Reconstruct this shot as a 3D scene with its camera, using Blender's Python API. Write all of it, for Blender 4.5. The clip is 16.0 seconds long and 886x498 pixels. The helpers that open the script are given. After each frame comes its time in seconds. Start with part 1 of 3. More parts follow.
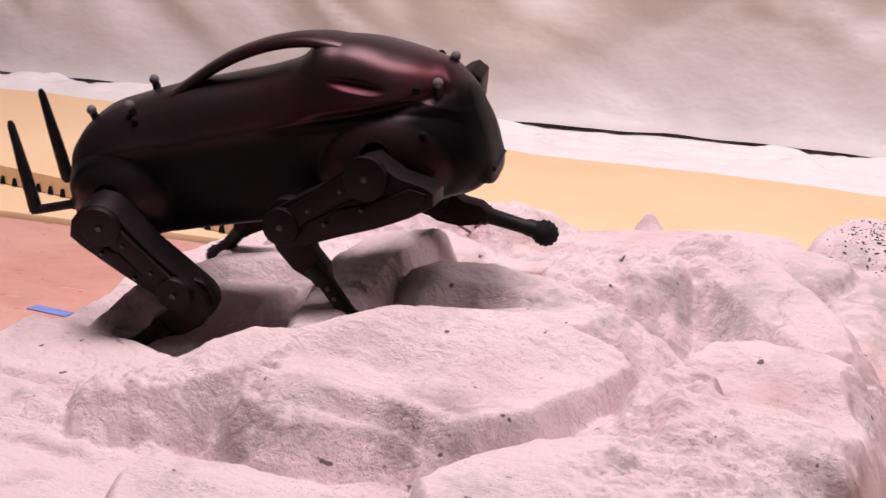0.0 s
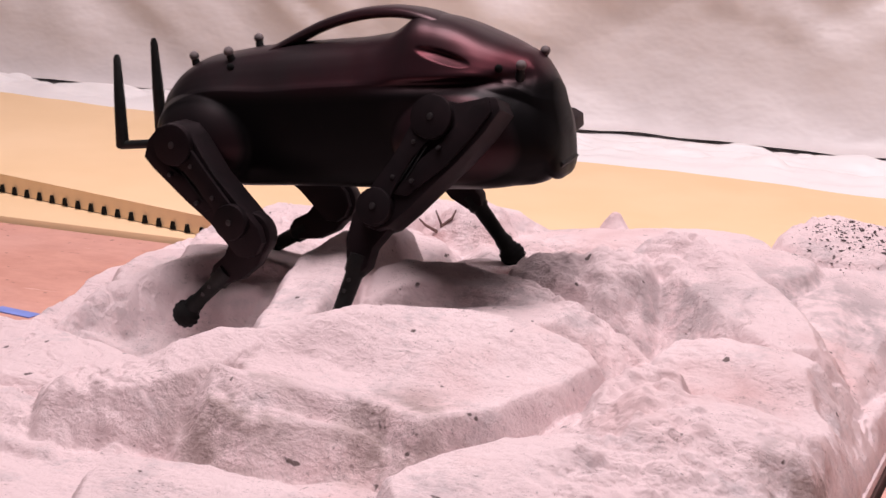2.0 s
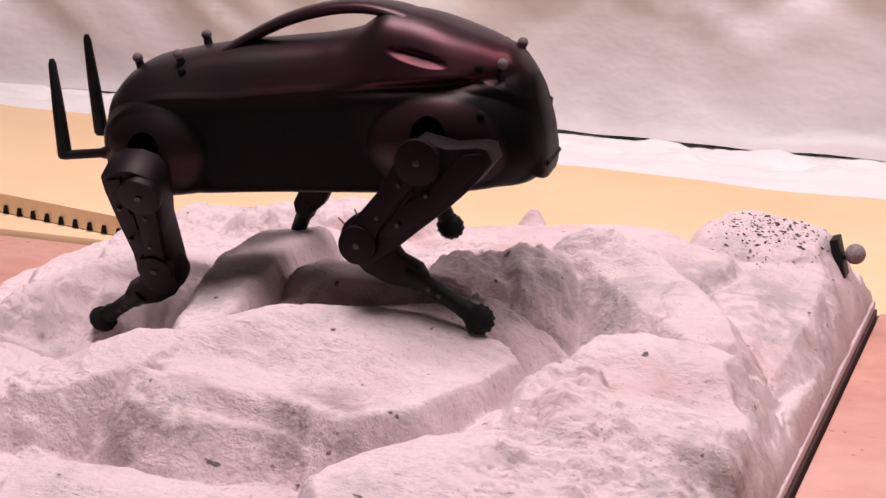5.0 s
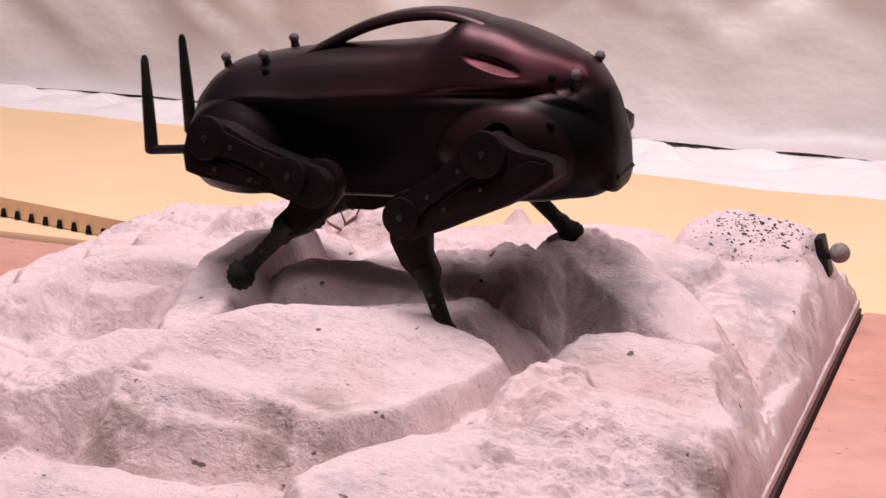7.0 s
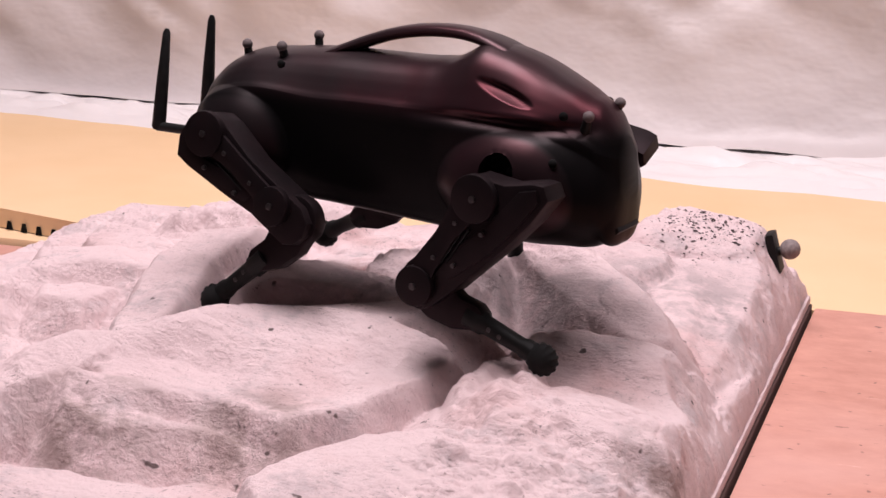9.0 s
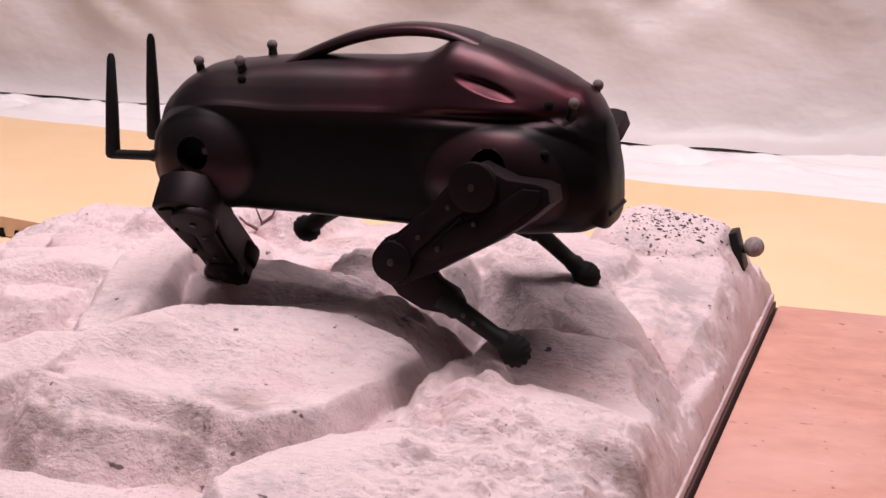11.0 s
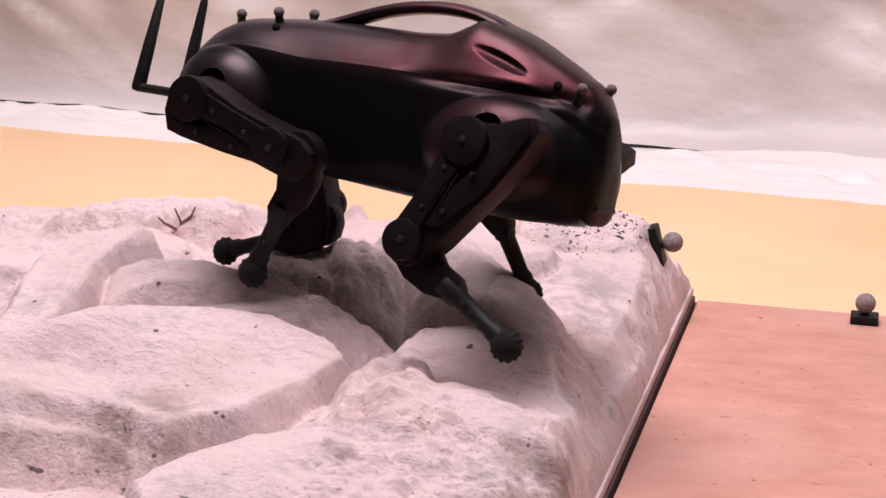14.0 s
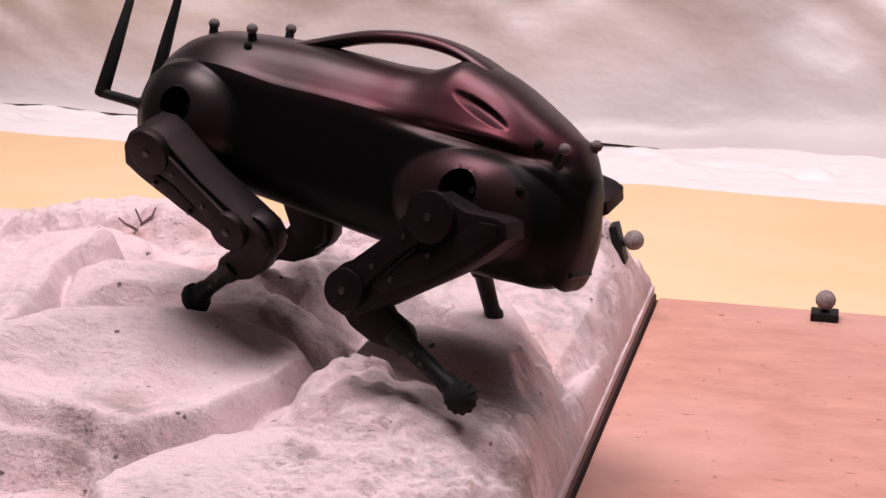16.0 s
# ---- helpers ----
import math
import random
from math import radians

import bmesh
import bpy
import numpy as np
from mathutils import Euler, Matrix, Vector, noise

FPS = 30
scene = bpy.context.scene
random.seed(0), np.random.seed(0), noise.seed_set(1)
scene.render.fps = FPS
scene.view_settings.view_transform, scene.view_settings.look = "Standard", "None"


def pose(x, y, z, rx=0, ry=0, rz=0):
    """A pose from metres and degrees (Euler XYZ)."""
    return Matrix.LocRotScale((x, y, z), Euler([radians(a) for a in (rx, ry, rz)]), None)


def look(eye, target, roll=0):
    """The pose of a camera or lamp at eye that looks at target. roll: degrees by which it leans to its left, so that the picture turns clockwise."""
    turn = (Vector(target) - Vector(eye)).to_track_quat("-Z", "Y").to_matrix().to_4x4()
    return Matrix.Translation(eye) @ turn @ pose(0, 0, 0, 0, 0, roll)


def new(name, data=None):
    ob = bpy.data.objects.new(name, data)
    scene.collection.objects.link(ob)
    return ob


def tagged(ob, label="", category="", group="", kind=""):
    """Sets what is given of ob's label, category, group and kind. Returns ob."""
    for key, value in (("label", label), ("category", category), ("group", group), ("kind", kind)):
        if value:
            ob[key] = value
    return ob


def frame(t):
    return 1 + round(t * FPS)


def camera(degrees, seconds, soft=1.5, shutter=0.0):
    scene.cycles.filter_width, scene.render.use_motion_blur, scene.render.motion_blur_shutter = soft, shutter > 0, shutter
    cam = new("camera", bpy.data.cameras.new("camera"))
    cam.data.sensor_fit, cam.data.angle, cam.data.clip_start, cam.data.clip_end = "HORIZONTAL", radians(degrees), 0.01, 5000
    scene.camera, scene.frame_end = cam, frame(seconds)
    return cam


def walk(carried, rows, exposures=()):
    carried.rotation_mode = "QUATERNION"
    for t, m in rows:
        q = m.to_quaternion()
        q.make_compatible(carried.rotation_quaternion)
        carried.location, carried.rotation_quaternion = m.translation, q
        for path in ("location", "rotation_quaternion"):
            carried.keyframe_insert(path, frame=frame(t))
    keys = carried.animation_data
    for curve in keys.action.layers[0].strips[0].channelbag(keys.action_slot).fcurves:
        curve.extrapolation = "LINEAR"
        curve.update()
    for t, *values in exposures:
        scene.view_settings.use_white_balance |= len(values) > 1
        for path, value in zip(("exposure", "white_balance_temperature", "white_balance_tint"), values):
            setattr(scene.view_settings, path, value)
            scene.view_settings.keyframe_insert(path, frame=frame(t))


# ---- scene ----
# ---- camera: stands still on its tripod and pans after the robot ----
EYE = Vector((0.45, -1.20, 0.42))
TILT, LEAN = -13.77, 1.44


def panned(turn):
    a, b = radians(turn), radians(TILT)
    way = Vector((-math.sin(a) * math.cos(b), math.cos(a) * math.cos(b), math.sin(b)))
    return look(EYE, EYE + way, LEAN)


cam = camera(26.85, 16.0, soft=1.5, shutter=0.5)
walk(cam, [(t, panned(turn)) for t, turn in (
    (0, 22.70), (0.5, 22.44), (1, 22.34), (1.5, 21.71), (2, 21.62), (2.5, 21.32), (3, 21.01), (3.5, 20.51), (4, 20.43), (4.5, 20.42), (5, 19.05), (7.5, 18.41), (8, 18.05), (8.5, 17.52), (9, 17.06), (11.5, 15.44), (12, 14.79), (12.5, 14.45), (13, 14.43), (13.5, 13.94), (14, 13.42), (14.5, 13.09), (15, 12.94), (15.5, 12.62), (16, 12.20))])

# ---- light: a bright room with a ceiling of white fittings ----
world = bpy.data.worlds.new("room_air")
world.use_nodes = True
world.node_tree.nodes["Background"].inputs[0].default_value = (1.0, 0.93, 0.93, 1)
world.node_tree.nodes["Background"].inputs[1].default_value = 0.42
scene.world = world
scene.view_settings.exposure = 0.0


def ceiling_lamp(name, place, aim, size, size_y, power, colour):
    data = bpy.data.lights.new(name, "AREA")
    data.shape, data.size, data.size_y, data.energy, data.color = "RECTANGLE", size, size_y, power, colour
    ob = new(name, data)
    ob.matrix_world = look(place, aim)
    return ob


ceiling_lamp("ceiling_light", (-0.22, -0.22, 2.3), (-0.05, 0.05, 0.0), 1.2, 0.9, 64, (1.0, 0.868, 0.915))
ceiling_lamp("ceiling_light", (1.0, 0.10, 2.3), (0.4, 0.4, 0.0), 0.6, 1.1, 22, (1.0, 0.868, 0.915))


# ---- materials ----
class Nodes:
    """A principled material with short names for the nodes that vary it."""

    def __init__(self, name, rough=0.6, metal=0.0, coat=0.0):
        self.mat = bpy.data.materials.new(name)
        self.mat.use_nodes = True
        self.t = self.mat.node_tree
        self.p = self.t.nodes["Principled BSDF"]
        self.p.inputs["Roughness"].default_value = rough
        self.p.inputs["Metallic"].default_value = metal
        self.p.inputs["Coat Weight"].default_value = coat
        self.where = self.t.nodes.new("ShaderNodeTexCoord").outputs["Object"]

    def noise(self, scale, detail=4.0, stretch=None, rough=0.55):
        n = self.t.nodes.new("ShaderNodeTexNoise")
        n.inputs["Scale"].default_value, n.inputs["Detail"].default_value = scale, detail
        n.inputs["Roughness"].default_value = rough
        v = self.where
        if stretch:
            m = self.t.nodes.new("ShaderNodeMapping")
            m.inputs["Scale"].default_value = stretch
            self.t.links.new(v, m.inputs[0])
            v = m.outputs[0]
        self.t.links.new(v, n.inputs["Vector"])
        return n.outputs["Fac"]

    def ramp(self, value, *stops):
        r = self.t.nodes.new("ShaderNodeValToRGB")
        el = r.color_ramp.elements
        while len(el) < len(stops):
            el.new(0.5)
        for e, (at, colour) in zip(el, stops):
            e.position, e.color = at, (*colour, 1)
        self.t.links.new(value, r.inputs[0])
        return r.outputs[0]

    def mix(self, fac, a, b, how="MIX"):
        m = self.t.nodes.new("ShaderNodeMix")
        m.data_type, m.blend_type = "RGBA", how
        for value, socket in ((fac, m.inputs[0]), (a, m.inputs[6]), (b, m.inputs[7])):
            if isinstance(value, (float, int)):
                socket.default_value = value
            elif isinstance(value, tuple):
                socket.default_value = (*value, 1)
            else:
                self.t.links.new(value, socket)
        return m.outputs[2]

    def colour(self, value):
        if isinstance(value, tuple):
            self.p.inputs["Base Color"].default_value = (*value, 1)
        else:
            self.t.links.new(value, self.p.inputs["Base Color"])
        return self

    def bump(self, value, strength=0.3, depth=0.002):
        b = self.t.nodes.new("ShaderNodeBump")
        b.inputs["Strength"].default_value, b.inputs["Distance"].default_value = strength, depth
        self.t.links.new(value, b.inputs["Height"])
        if self.p.inputs["Normal"].is_linked:
            self.t.links.new(self.p.inputs["Normal"].links[0].from_socket, b.inputs["Normal"])
        self.t.links.new(b.outputs[0], self.p.inputs["Normal"])
        return self

    def gloss(self, value, low, high):
        m = self.t.nodes.new("ShaderNodeMapRange")
        m.inputs[3].default_value, m.inputs[4].default_value = low, high
        self.t.links.new(value, m.inputs[0])
        self.t.links.new(m.outputs[0], self.p.inputs["Roughness"])
        return self


def rock_paint():
    n = Nodes("rock_paint", 0.9)
    base = n.ramp(n.noise(9, 5), (0.3, (0.76, 0.595, 0.600)), (0.7, (0.84, 0.680, 0.682)))
    grey = n.mix(n.ramp(n.noise(17, 6, rough=0.7), (0.53, (0, 0, 0)), (0.70, (0.7, 0.7, 0.7))), base, (0.46, 0.40, 0.41))
    rust = n.mix(n.ramp(n.noise(6.5, 4), (0.58, (0, 0, 0)), (0.74, (0.5, 0.5, 0.5))), grey, (0.56, 0.30, 0.28))
    # red in two hollows, painting reddish shade in one; brown patches along the ledges
    # grey dulls the hump's slope and paints shade on the boulder's and slab's fronts
    red, brown, grey_shade = (0.42, 0.16, 0.15), (0.33, 0.245, 0.225), (0.43, 0.360, 0.365)
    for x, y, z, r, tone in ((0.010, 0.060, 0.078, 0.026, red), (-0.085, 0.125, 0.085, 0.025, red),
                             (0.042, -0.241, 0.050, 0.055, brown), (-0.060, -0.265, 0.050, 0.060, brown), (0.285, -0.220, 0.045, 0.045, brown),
                             (0.235, 0.110, 0.065, 0.105, grey_shade), (0.145, -0.015, 0.085, 0.065, grey_shade), (0.030, -0.060, 0.075, 0.060, grey_shade)):
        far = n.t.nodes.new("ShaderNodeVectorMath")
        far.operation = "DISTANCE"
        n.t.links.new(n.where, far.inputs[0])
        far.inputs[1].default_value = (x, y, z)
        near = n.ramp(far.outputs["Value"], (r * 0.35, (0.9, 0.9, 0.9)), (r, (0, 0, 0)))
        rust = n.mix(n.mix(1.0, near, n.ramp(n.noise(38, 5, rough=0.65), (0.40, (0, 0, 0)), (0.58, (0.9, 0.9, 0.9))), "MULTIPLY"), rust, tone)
    fibre = n.ramp(n.noise(190, 5, (1, 1.8, 1), 0.75), (0.57, (0, 0, 0)), (0.66, (0.8, 0.8, 0.8)))
    patch = n.ramp(n.noise(12, 4, rough=0.65), (0.52, (0.06, 0.06, 0.06)), (0.64, (1, 1, 1)))
    hair = n.ramp(n.noise(330, 3, (1, 3.2, 1), 0.6), (0.60, (0, 0, 0)), (0.67, (0.85, 0.85, 0.85)))
    hair = n.mix(1.0, hair, n.ramp(n.noise(20, 5, rough=0.7), (0.52, (0.02, 0.02, 0.02)), (0.62, (1, 1, 1))), "MULTIPLY")
    cross = n.ramp(n.noise(240, 3, (3.4, 1, 1.5), 0.6), (0.68, (0, 0, 0)), (0.73, (0.7, 0.7, 0.7)))
    rust = n.mix(cross, n.mix(hair, rust, (0.24, 0.165, 0.16)), (0.27, 0.19, 0.185))
    speck = n.ramp(n.noise(85, 2, rough=0.4), (0.735, (0, 0, 0)), (0.765, (0.9, 0.9, 0.9)))
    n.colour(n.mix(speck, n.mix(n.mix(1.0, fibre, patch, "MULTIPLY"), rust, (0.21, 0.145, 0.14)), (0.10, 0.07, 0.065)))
    crinkle = n.ramp(n.noise(42, 6, (1, 1.5, 1), 0.65), (0.36, (1, 1, 1)), (0.5, (0, 0, 0)), (0.64, (1, 1, 1)))
    n.bump(crinkle, 0.4, 0.003)
    n.bump(n.noise(55, 8, rough=0.75), 0.6, 0.003)
    n.bump(n.noise(260, 6, (1, 1.8, 1), 0.75), 0.7, 0.002)
    return n.mat


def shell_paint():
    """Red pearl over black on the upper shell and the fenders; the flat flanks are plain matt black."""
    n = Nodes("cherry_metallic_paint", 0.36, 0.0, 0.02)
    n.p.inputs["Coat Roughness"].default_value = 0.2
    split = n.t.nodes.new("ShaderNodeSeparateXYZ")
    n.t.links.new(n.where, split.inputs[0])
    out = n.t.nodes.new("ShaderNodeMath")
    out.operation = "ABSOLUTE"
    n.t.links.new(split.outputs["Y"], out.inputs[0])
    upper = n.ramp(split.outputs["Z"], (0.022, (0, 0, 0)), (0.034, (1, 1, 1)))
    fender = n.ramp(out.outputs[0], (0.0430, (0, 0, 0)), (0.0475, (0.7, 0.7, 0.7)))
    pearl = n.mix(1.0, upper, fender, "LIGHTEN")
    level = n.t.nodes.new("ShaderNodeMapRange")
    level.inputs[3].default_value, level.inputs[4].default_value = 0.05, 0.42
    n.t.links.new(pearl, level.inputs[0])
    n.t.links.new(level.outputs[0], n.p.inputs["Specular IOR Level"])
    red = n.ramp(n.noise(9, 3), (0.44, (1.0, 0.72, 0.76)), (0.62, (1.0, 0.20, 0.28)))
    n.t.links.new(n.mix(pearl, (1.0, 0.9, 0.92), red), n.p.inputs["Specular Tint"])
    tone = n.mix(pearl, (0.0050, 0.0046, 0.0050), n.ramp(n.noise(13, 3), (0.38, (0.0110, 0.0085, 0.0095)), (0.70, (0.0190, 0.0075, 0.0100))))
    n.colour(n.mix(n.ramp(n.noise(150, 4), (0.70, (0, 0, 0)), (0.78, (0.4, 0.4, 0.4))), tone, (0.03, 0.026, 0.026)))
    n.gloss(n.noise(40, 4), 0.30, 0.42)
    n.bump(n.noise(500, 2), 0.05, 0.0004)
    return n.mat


def leg_paint():
    n = Nodes("dark_anodised_metal", 0.5, 0.1)
    n.p.inputs["Specular IOR Level"].default_value = 0.2
    n.p.inputs["Specular Tint"].default_value = (1.0, 0.72, 0.78, 1)
    n.colour(n.ramp(n.noise(60, 4), (0.3, (0.0045, 0.0040, 0.0045)), (0.75, (0.009, 0.0055, 0.0065))))
    n.gloss(n.noise(90, 3), 0.4, 0.6)
    return n.mat


def black_plastic(name="black_plastic", rough=0.55, tone=0.007):
    n = Nodes(name, rough)
    n.p.inputs["Specular IOR Level"].default_value = 0.2
    n.colour(n.ramp(n.noise(120, 3), (0.3, (tone * 0.7,) * 3), (0.8, (tone * 1.8,) * 3)))
    n.bump(n.noise(400, 3), 0.15, 0.0008)
    return n.mat


def plywood():
    n = Nodes("stained_plywood", 0.62)
    grain = n.noise(9, 7, (2.0, 3.4, 1), 0.7)
    base = n.ramp(grain, (0.3, (0.48, 0.225, 0.170)), (0.7, (0.63, 0.325, 0.255)))
    stain = n.mix(n.ramp(n.noise(4.5, 4), (0.48, (0, 0, 0)), (0.7, (0.55, 0.55, 0.55))), base, (0.66, 0.38, 0.33))
    fleck = n.ramp(n.noise(46, 3, (1, 2.6, 1), 0.6), (0.67, (0, 0, 0)), (0.73, (0.8, 0.8, 0.8)))
    dash = n.ramp(n.noise(30, 4, (0.5, 5, 1), 0.6), (0.68, (0, 0, 0)), (0.74, (0.6, 0.6, 0.6)))
    n.colour(n.mix(dash, n.mix(fleck, stain, (0.25, 0.115, 0.095)), (0.80, 0.55, 0.50)))
    dot = n.ramp(n.noise(95, 2, rough=0.4), (0.725, (0, 0, 0)), (0.755, (0.85, 0.85, 0.85)))
    n.colour(n.mix(dot, n.p.inputs["Base Color"].links[0].from_socket, (0.20, 0.10, 0.085)))
    n.bump(grain, 0.15, 0.001)
    return n.mat


def foam():
    n = Nodes("cream_foam", 0.95)
    n.colour(n.ramp(n.noise(5, 3), (0.3, (0.77, 0.54, 0.31)), (0.7, (0.83, 0.60, 0.37))))
    n.bump(n.noise(300, 3), 0.3, 0.001)
    return n.mat


def sheet(name, low, high):
    n = Nodes(name, 0.42)
    n.colour(n.ramp(n.noise(2.5, 3), (0.3, low), (0.7, high)))
    n.bump(n.noise(7, 4, (1, 1, 1.6), 0.5), 0.45, 0.025)
    n.gloss(n.noise(6, 3), 0.35, 0.55)
    return n.mat


def plain(name, colour, rough=0.7, metal=0.0, scale=30.0, spread=0.15):
    n = Nodes(name, rough, metal)
    low, high = (tuple(c * k for c in colour) for k in (1 - spread, 1 + spread))
    n.colour(n.ramp(n.noise(scale, 4), (0.3, low), (0.7, high)))
    n.bump(n.noise(scale * 6, 3), 0.15, 0.001)
    return n.mat


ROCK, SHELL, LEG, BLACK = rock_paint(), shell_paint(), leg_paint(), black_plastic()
RUBBER = black_plastic("black_rubber", 0.85, 0.008)
HOLLOW = black_plastic("dark_opening", 0.9, 0.004)
PLY, FOAM = plywood(), foam()
# same plastic twice: shade is put into the hung tone, lamplight into the spread
SHADED_SHEET = sheet("shaded_plastic_sheet", (0.54, 0.490, 0.480), (0.68, 0.628, 0.618))
LIT_SHEET = sheet("lit_plastic_sheet", (0.78, 0.740, 0.735), (0.86, 0.825, 0.820))
STEEL = plain("worn_steel", (0.06, 0.054, 0.055), 0.4, 0.8, 200)
ROBOT_MARKER = plain("dull_grey_fabric", (0.13, 0.105, 0.105), 0.85, 0.0, 300, 0.3)
MARKER = plain("grey_reflective_fabric", (0.24, 0.20, 0.195), 0.8, 0.0, 300, 0.3)
BASE_WOOD = plain("dark_board_edge", (0.10, 0.055, 0.05), 0.8)
WALL = plain("wall_paint", (0.22, 0.20, 0.20), 0.9)
BLUE = plain("blue_tape", (0.18, 0.25, 0.62), 0.6)


# ---- mesh helpers ----
def part(name, bm, material, parent=None, label="", smooth=True, flip=None):
    """Links a bmesh as one mesh object, under a thing or a part."""
    if flip:
        bmesh.ops.scale(bm, vec=flip, verts=bm.verts)
    bmesh.ops.recalc_face_normals(bm, faces=bm.faces)
    me = bpy.data.meshes.new(name)
    bm.to_mesh(me)
    bm.free()
    if smooth:
        for p in me.polygons:
            p.use_smooth = True
        me.set_sharp_from_angle(angle=radians(38))
    me.materials.append(material)
    ob = new(name, me)
    ob.parent = parent
    if label:
        tagged(ob, label)
    return ob


def prism(bm, outline, y0, y1, bevel=0.0012):
    """A plate: an outline in x and z, from y0 to y1, with its rims rounded."""
    low = [bm.verts.new((x, y0, z)) for x, z in outline]
    high = [bm.verts.new((x, y1, z)) for x, z in outline]
    n = len(outline)
    faces = [bm.faces.new(low), bm.faces.new(high[::-1])]
    rims = [e for f in faces for e in f.edges]
    faces += [bm.faces.new((low[i], low[(i + 1) % n], high[(i + 1) % n], high[i])) for i in range(n)]
    bmesh.ops.recalc_face_normals(bm, faces=faces)
    if bevel:
        bmesh.ops.bevel(bm, geom=rims, offset=bevel, segments=2, affect="EDGES", profile=0.6)
    return bm


def arc(cx, cz, r, a0, a1, n=8):
    return [(cx + r * math.cos(radians(a0 + (a1 - a0) * i / n)), cz + r * math.sin(radians(a0 + (a1 - a0) * i / n)))
            for i in range(n + 1)]


def disc(bm, cx, cz, r, y0, y1, bevel=0.0012, n=24):
    return prism(bm, arc(cx, cz, r, 0, 360 - 360 / n, n - 1), y0, y1, bevel)


def tube(bm, path, radii, n=10, squash=1.0):
    """A round bar along a path, with its own radius at each point; closed at both ends."""
    path = [Vector(p) for p in path]
    rings, side = [], None
    for i, p in enumerate(path):
        d = (path[min(i + 1, len(path) - 1)] - path[max(i - 1, 0)]).normalized()
        if side is None:
            side = d.orthogonal().normalized() if abs(d.y) > 0.9 else Vector((0, 1, 0))
        side = (side - d * side.dot(d)).normalized()
        up = d.cross(side)
        rings.append([bm.verts.new(p + (side * math.cos(a) * squash + up * math.sin(a)) * radii[i])
                      for a in (2 * math.pi * k / n for k in range(n))])
    for a, b in zip(rings, rings[1:]):
        for k in range(n):
            bm.faces.new((a[k], a[(k + 1) % n], b[(k + 1) % n], b[k]))
    bm.faces.new(rings[0][::-1])
    bm.faces.new(rings[-1])
    return bm


def ball(bm, place, r, u=16, v=10, squash=(1, 1, 1)):
    m = Matrix.Translation(place) @ Matrix.Diagonal((*squash, 1))
    bmesh.ops.create_uvsphere(bm, u_segments=u, v_segments=v, radius=r, matrix=m)
    return bm


def box(bm, x0, x1, y0, y1, z0, z1, bevel=0.0):
    m = Matrix.Translation(((x0 + x1) / 2, (y0 + y1) / 2, (z0 + z1) / 2)) @ Matrix.Diagonal((x1 - x0, y1 - y0, z1 - z0, 1))
    made = bmesh.ops.create_cube(bm, size=1, matrix=m)
    if bevel:
        edges = {e for v in made["verts"] for e in v.link_edges}
        bmesh.ops.bevel(bm, geom=list(edges), offset=bevel, segments=2, affect="EDGES", profile=0.6)
    return bm


def curve_through(x, xs, ys):
    """A smooth curve through a few knots."""
    xs, ys = np.asarray(xs, float), np.asarray(ys, float)
    slope = np.gradient(ys, xs)
    i = np.clip(np.searchsorted(xs, x) - 1, 0, len(xs) - 2)
    h = xs[i + 1] - xs[i]
    s = np.clip((x - xs[i]) / h, 0, 1)
    return ((2 * s**3 - 3 * s**2 + 1) * ys[i] + (s**3 - 2 * s**2 + s) * h * slope[i]
            + (3 * s**2 - 2 * s**3) * ys[i + 1] + (s**3 - s**2) * h * slope[i + 1])


# ---- room ----
def room():
    bm = bmesh.new()
    box(bm, -4, 4, -3.5, 3.2, -0.30, -0.06)
    tagged(part("floor", bm, plain("dark_carpet", (0.06, 0.055, 0.055), 0.6, 0, 8), smooth=False), "plain dark carpeted floor under the foam mats", "floor", kind="structure")
    for name, b in (("wall_north", (-4, 4, 3.2, 3.35)), ("wall_south", (-4, 4, -3.65, -3.5)),
                    ("wall_west", (-4.15, -4, -3.65, 3.35)), ("wall_east", (4, 4.15, -3.65, 3.35))):
        bm = bmesh.new()
        box(bm, *b, -0.30, 2.6)
        tagged(part(name, bm, WALL, smooth=False), "plain off-white painted wall of the room", "wall", kind="structure")
    bm = bmesh.new()
    box(bm, -4.15, 4.15, -3.65, 3.35, 2.6, 2.75)
    tagged(part("ceiling", bm, WALL, smooth=False), "plain off-white ceiling of the room", "ceiling", kind="structure")


room()


def soft_noise(x, y, scale, seed):
    """Smooth value noise between -1 and 1, on arrays."""
    rng = np.random.RandomState(seed)
    grid = rng.rand(64, 64) * 2 - 1
    u, v = x * scale + 17.3, y * scale + 9.1
    i, j = np.floor(u).astype(int), np.floor(v).astype(int)
    s, t = u - i, v - j
    s, t = s * s * (3 - 2 * s), t * t * (3 - 2 * t)
    g = lambda a, b: grid[a % 64, b % 64]
    return (g(i, j) * (1 - s) + g(i + 1, j) * s) * (1 - t) + (g(i, j + 1) * (1 - s) + g(i + 1, j + 1) * s) * t


def fractal(x, y, scale, seed, octaves=4):
    return sum(soft_noise(x, y, scale * 2**k, seed + k) * 0.5**k for k in range(octaves))


def sheet_mesh(name, X, Y, Z, material, smooth=True):
    """A mesh of a curved sheet from three equal arrays."""
    rows, cols = X.shape
    me = bpy.data.meshes.new(name)
    n = np.arange(rows * cols).reshape(rows, cols)
    quads = np.stack([n[:-1, :-1], n[:-1, 1:], n[1:, 1:], n[1:, :-1]], -1).reshape(-1, 4)
    me.from_pydata(np.stack([X, Y, Z], -1).reshape(-1, 3).tolist(), [], quads.tolist())
    me.materials.append(material)
    if smooth:
        me.polygons.foreach_set("use_smooth", np.ones(len(quads), bool))
    return new(name, me)


